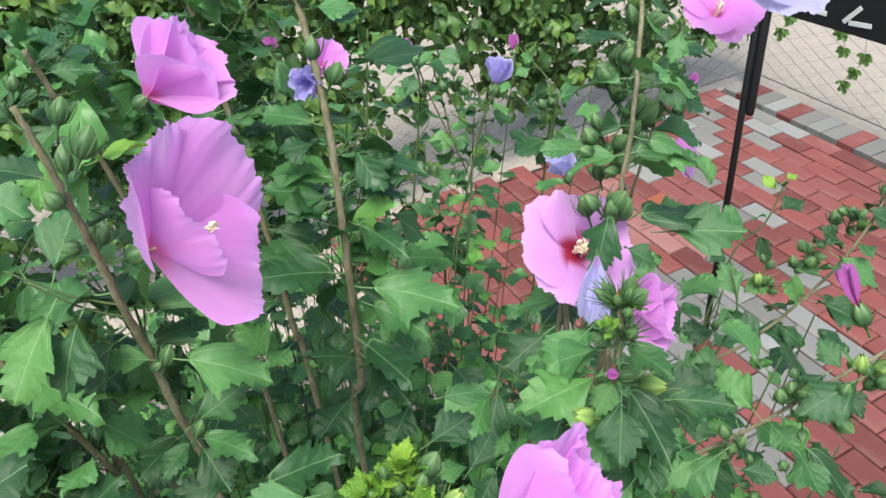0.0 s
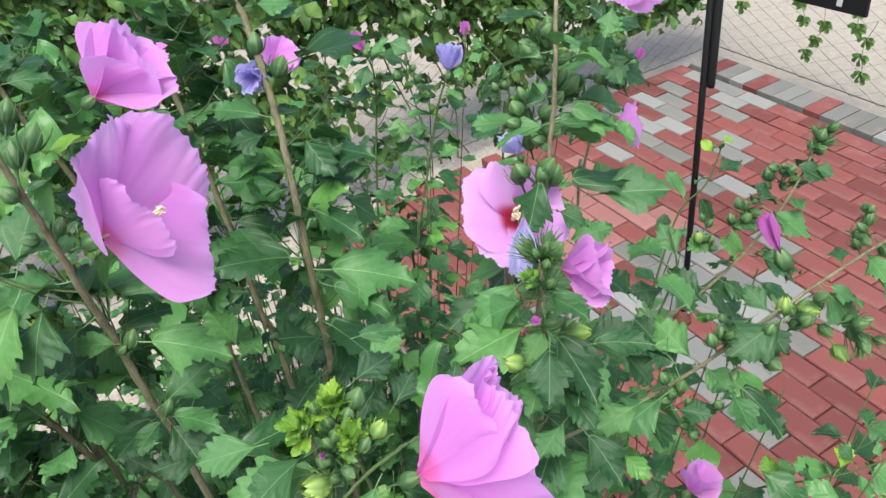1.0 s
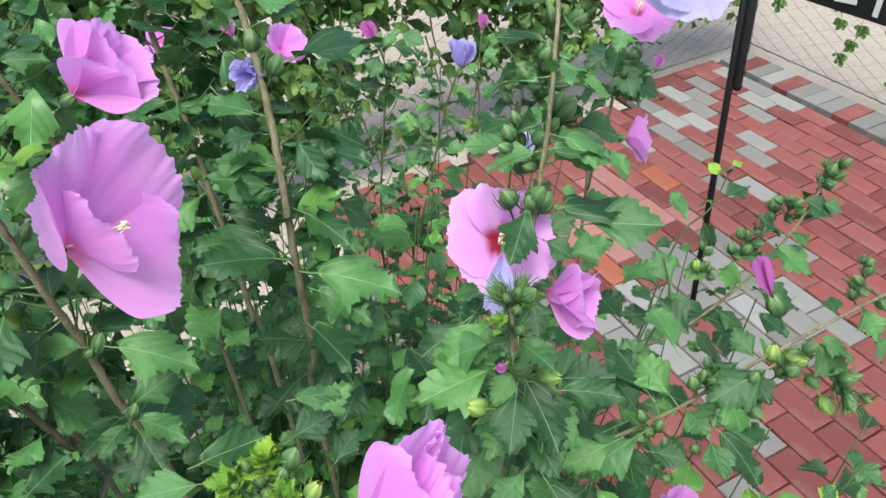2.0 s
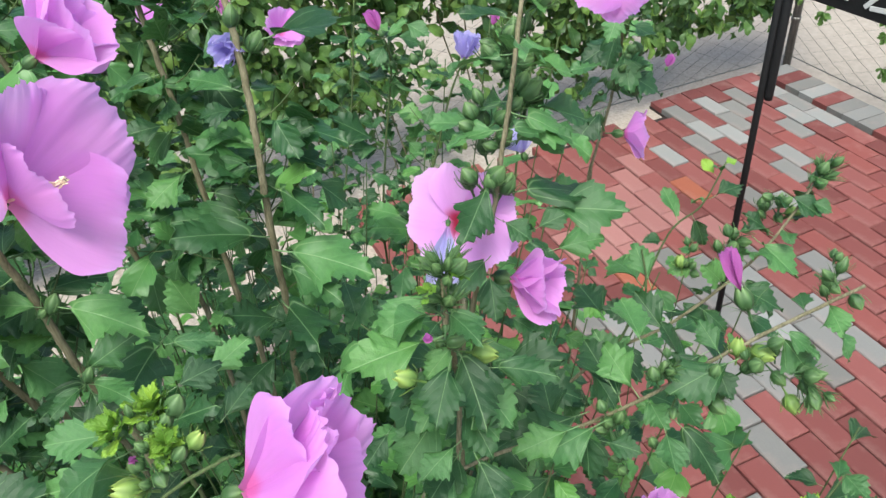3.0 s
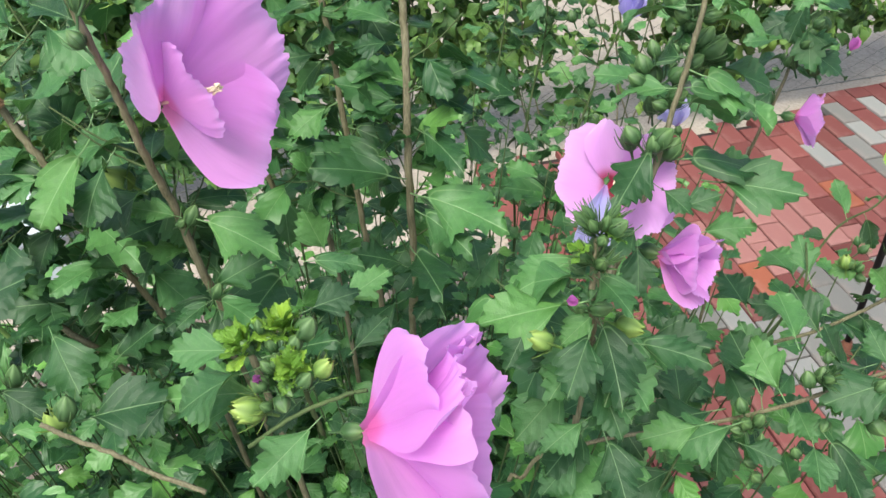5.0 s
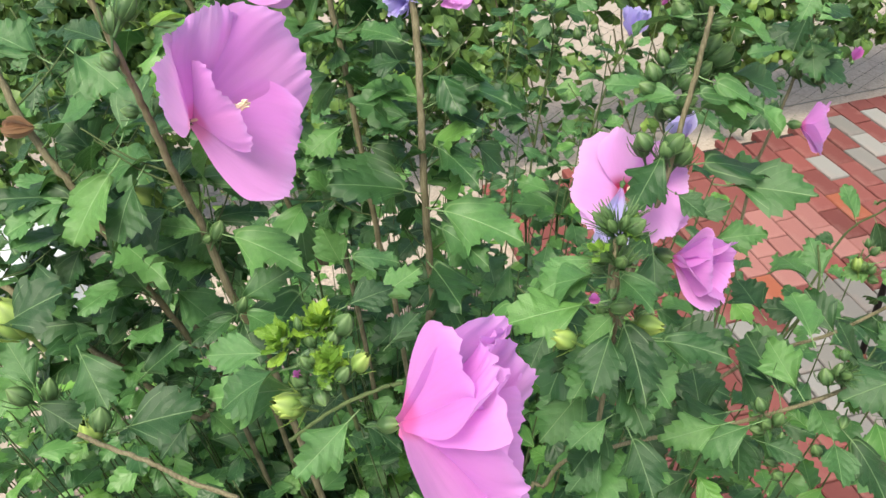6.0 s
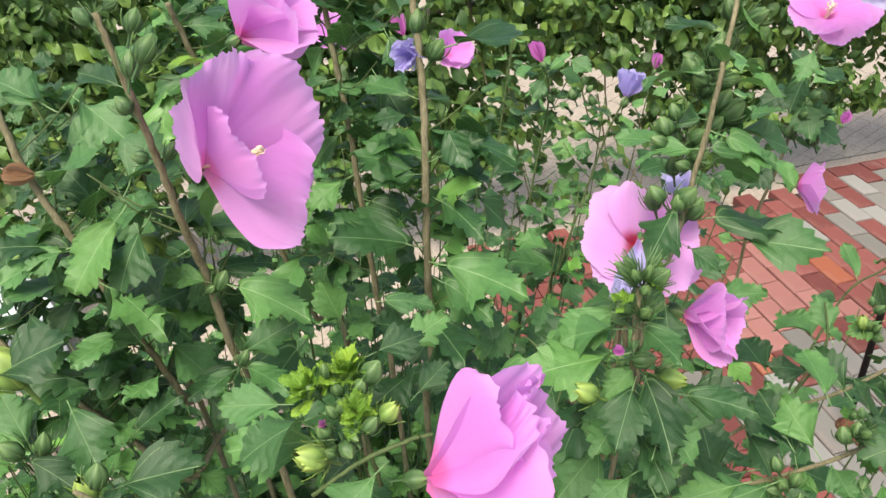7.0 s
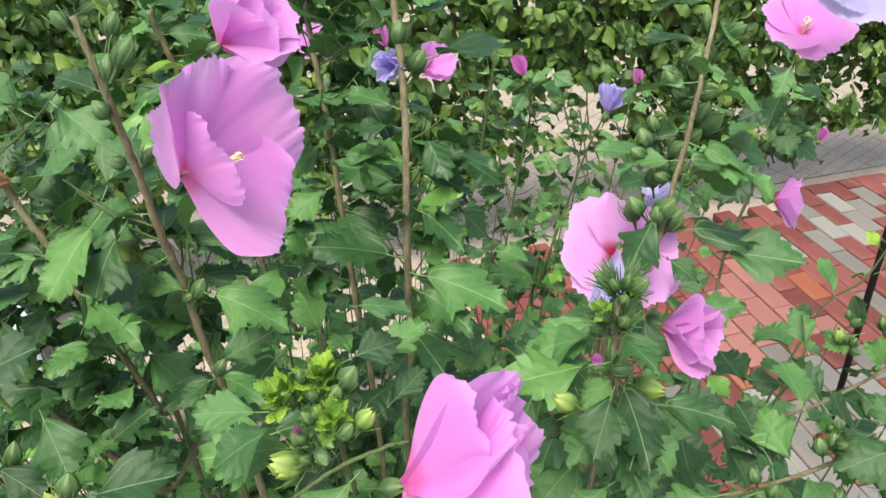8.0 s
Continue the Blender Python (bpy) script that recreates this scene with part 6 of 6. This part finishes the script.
litter("wood_chip", (-0.85, -2.1), (0.38, 0.4), 26, 0.045, CHIP, "pale bleached chip lying on the soil", "wood chip", 5)
litter("dry_leaf", (-0.6, -0.95), (0.5, 0.25), 14, 0.035, DRY_LEAF, "curled brown fallen leaf on the soil", "dry leaf", 6)
crate_at = Vector((-1.73, -2.69, -0.045))
crate = thing("plastic_crate", crate_at, "white plastic crate with grey trim standing on the concrete", "crate")
turned = Matrix.Translation(crate_at) @ pose(0, 0, 0, 0, 0, 28)
attach("body", bm_mesh("body", box(0.42, 0.32, 0.26, 0.012), WHITE_PLASTIC), crate, turned @ pose(0, 0, 0.13))
attach("lid", bm_mesh("lid", box(0.45, 0.35, 0.03, 0.008), WHITE_PLASTIC), crate, turned @ pose(0, 0, 0.277))
for sx in (-1, 1):
    attach("trim", bm_mesh("trim", box(0.02, 0.33, 0.05, 0.004), GREY_EDGE), crate, turned @ pose(sx * 0.206, 0, 0.20), "grey plastic trim")


def sprig(p, seed, label):
    """a creeper shoot that hangs through the fence with fan-shaped leaves"""
    rng = random.Random(seed)
    top = thing("creeper_sprig", p, label, "creeper sprig", "sprigs on the fence")
    line = spline([Vector(p) + Vector((0, 0.03, 0.20)), Vector(p) + Vector((rng.uniform(-0.05, 0.05), -0.02, 0.08)), Vector(p) + Vector((rng.uniform(-0.06, 0.06), -0.04, -0.04))], 10)
    v, f, uv = tube(line, [0.0018] * 10, 5)
    attach("stem", mesh("stem", [q - Vector(p) for q in v], f, BARK, uv), top, Matrix.Translation(p))
    for k in (3, 6, 9):
        n = Vector((rng.uniform(-0.4, 0.6), -0.8, rng.uniform(0.2, 0.8)))
        mid = Vector((rng.uniform(-0.5, 0.5), -0.1, -0.9))
        for j in range(5):
            d = mid + Vector((0.55 * (j - 2), 0, 0.28 * abs(j - 2)))
            attach("leaf", VINE_LEAFLET, top, at(line[k], basis(d, n), rng.uniform(0.055, 0.075) * (1 - 0.12 * abs(j - 2))))


VINE_LEAFLET = mesh("leaf", [(q[0] * 0.85, q[1], q[2]) for q in COARSE[2][0]], COARSE[2][1], VINE_LEAF, COARSE[2][2])
for k, (x, z) in enumerate(((-1.32, 0.27), (-1.02, 0.25), (-1.39, 0.44), (-1.08, 0.48), (-1.78, 0.42), (-0.82, 0.36))):
    sprig((x, 2.05, z), 70 + k, "green five-fingered creeper sprig hanging on the wire fence")


# ---- pavers ----
GREYS = ((-0.5, 0.45), (-1.5, 1.05), (-0.1, 0.25), (0.3, -0.15), (-0.4, 0.35), (-0.6, -0.05), (-0.3, 0.05), (-0.7, 0.45), (-0.6, 0.55), (-0.7, 0.65),
         (0.11, 0.05), (-0.1, 0.05), (-0.2, 0.15), (-0.5, -0.05), (-0.5, 0.05), (-0.6, 0.15), (-0.5, 0.25), (-0.4, 0.15), (-0.8, 0.35), (-0.6, 0.35), (-0.3, 0.45), (-0.2, 0.35), (-0.3, 0.55), (-0.1, 0.45), (-0.3, 0.65),
         (-1.1, 0.95), (-1.6, 0.85), (-1.6, 1.15), (-1.4, 1.05), (-1.55, 1.25), (-1.7, 1.45), (-1.8, 1.15), (-1.85, 1.55), (-1.9, 1.75), (-1.65, 1.75), (-1.5, 1.65), (-1.4, 1.55), (-1.2, 1.25), (-0.7, -0.15),
         (-0.05, 0.65), (-0.4, 0.55), (-0.4, 0.45), (-0.55, 0.85), (-1.15, 1.35), (-1.75, 1.35), (-1.65, 1.3), (-1.0, 1.05), (-1.45, 1.75))
PALE_PINKS = ((-1.5, 0.55), (-1.45, 0.65), (-1.0, 0.65), (-1.2, 0.6), (-0.9, 0.25), (-1.2, 0.45), (-1.1, 0.05), (-1.2, 0.25), (-1.0, 0.35), (-1.3, 0.35), (-1.1, 0.55), (-1.4, 0.45), (-1.3, 0.55), (-1.0, 0.15), (-1.1, 0.4))


def cell(u, v):
    r = math.floor(v / 0.1)
    off = 0.0 if r % 2 == 0 else 0.1
    return r, math.floor((u - off) / 0.2 + 1e-6)


GREY_CELLS, PALE_PINK_CELLS = {cell(*g) for g in GREYS}, {cell(*g) for g in PALE_PINKS}


def paver_mesh(seed, material):
    rng = random.Random(seed)
    bm = bmesh.new()
    bmesh.ops.create_cube(bm, size=1, matrix=Matrix.Diagonal((0.1935, 0.0935, 0.05, 1)))
    for q in bm.verts:
        q.co += Vector([rng.uniform(-0.0012, 0.0012) for _ in range(3)])
    bmesh.ops.bevel(bm, geom=[e for e in bm.edges if all(q.co.z > 0 for q in e.verts)], offset=0.0042, segments=1, affect="EDGES")
    return bm_mesh("brick", bm, material)


KINDS = {k: [paver_mesh(i * 7 + j, m) for j in range(4)] for i, (k, m) in enumerate((("red", BRICK_RED), ("grey", BRICK_GREY), ("pale", BRICK_PALE), ("orange", BRICK_ORANGE)))}
rest = {"red": bmesh.new(), "grey": bmesh.new()}
rng = random.Random(4)


def lay(kind, m, near):
    if near:
        attach("brick", KINDS[kind][rng.randrange(4)], bed, m)
        return
    r = rest["grey" if kind == "grey" else "red"]
    bmesh.ops.create_cube(r, size=1, matrix=m @ Matrix.Diagonal((0.1935, 0.0935, 0.05, 1)))


for r in range(-7, 18):
    for k in range(-11, 20):
        u = (0.0 if r % 2 == 0 else 0.1) + k * 0.2 + 0.1
        v = r * 0.1 + 0.05
        if u < -2.05 or u > 3.75 or (v < 1.1 and u < -1.81):
            continue
        c = (r, k)
        kind = "grey" if c in GREY_CELLS else "pale" if c in PALE_PINK_CELLS else "orange" if c in (cell(-1.2, 0.72), cell(-0.9, 0.17)) else "red"
        if kind == "red" and u < -1.2 and v > 1.2 and rng.random() < 0.10:
            kind = "grey"
        near = -1.85 < u < 0.95 and -0.35 < v < 1.65
        m = pose(u, v, -0.018 + rng.uniform(-0.003, 0.003), rng.uniform(-0.9, 0.9), rng.uniform(-0.6, 0.6), rng.uniform(-0.5, 0.5))
        if u < -1.95:
            m = m @ pose(0.051, 0, 0) @ Matrix.Diagonal((0.49, 1, 1, 1))
        lay(kind, m, near)
for i in range(57):
    x = -1.93 + i * 0.1
    kind = "red" if i in (1, 4, 8, 13, 17, 18, 24, 29, 35, 41, 48) else "grey"
    lay(kind, pose(x, 1.94, -0.016 + rng.uniform(-0.002, 0.002), 0, 0, 90), False)
for k, m in (("red", BRICK_RED_MASS), ("grey", BRICK_GREY_MASS)):
    ob = attach("bricks", bm_mesh("bricks", rest[k], m), bed)
    ob["kind"] = "stuff"
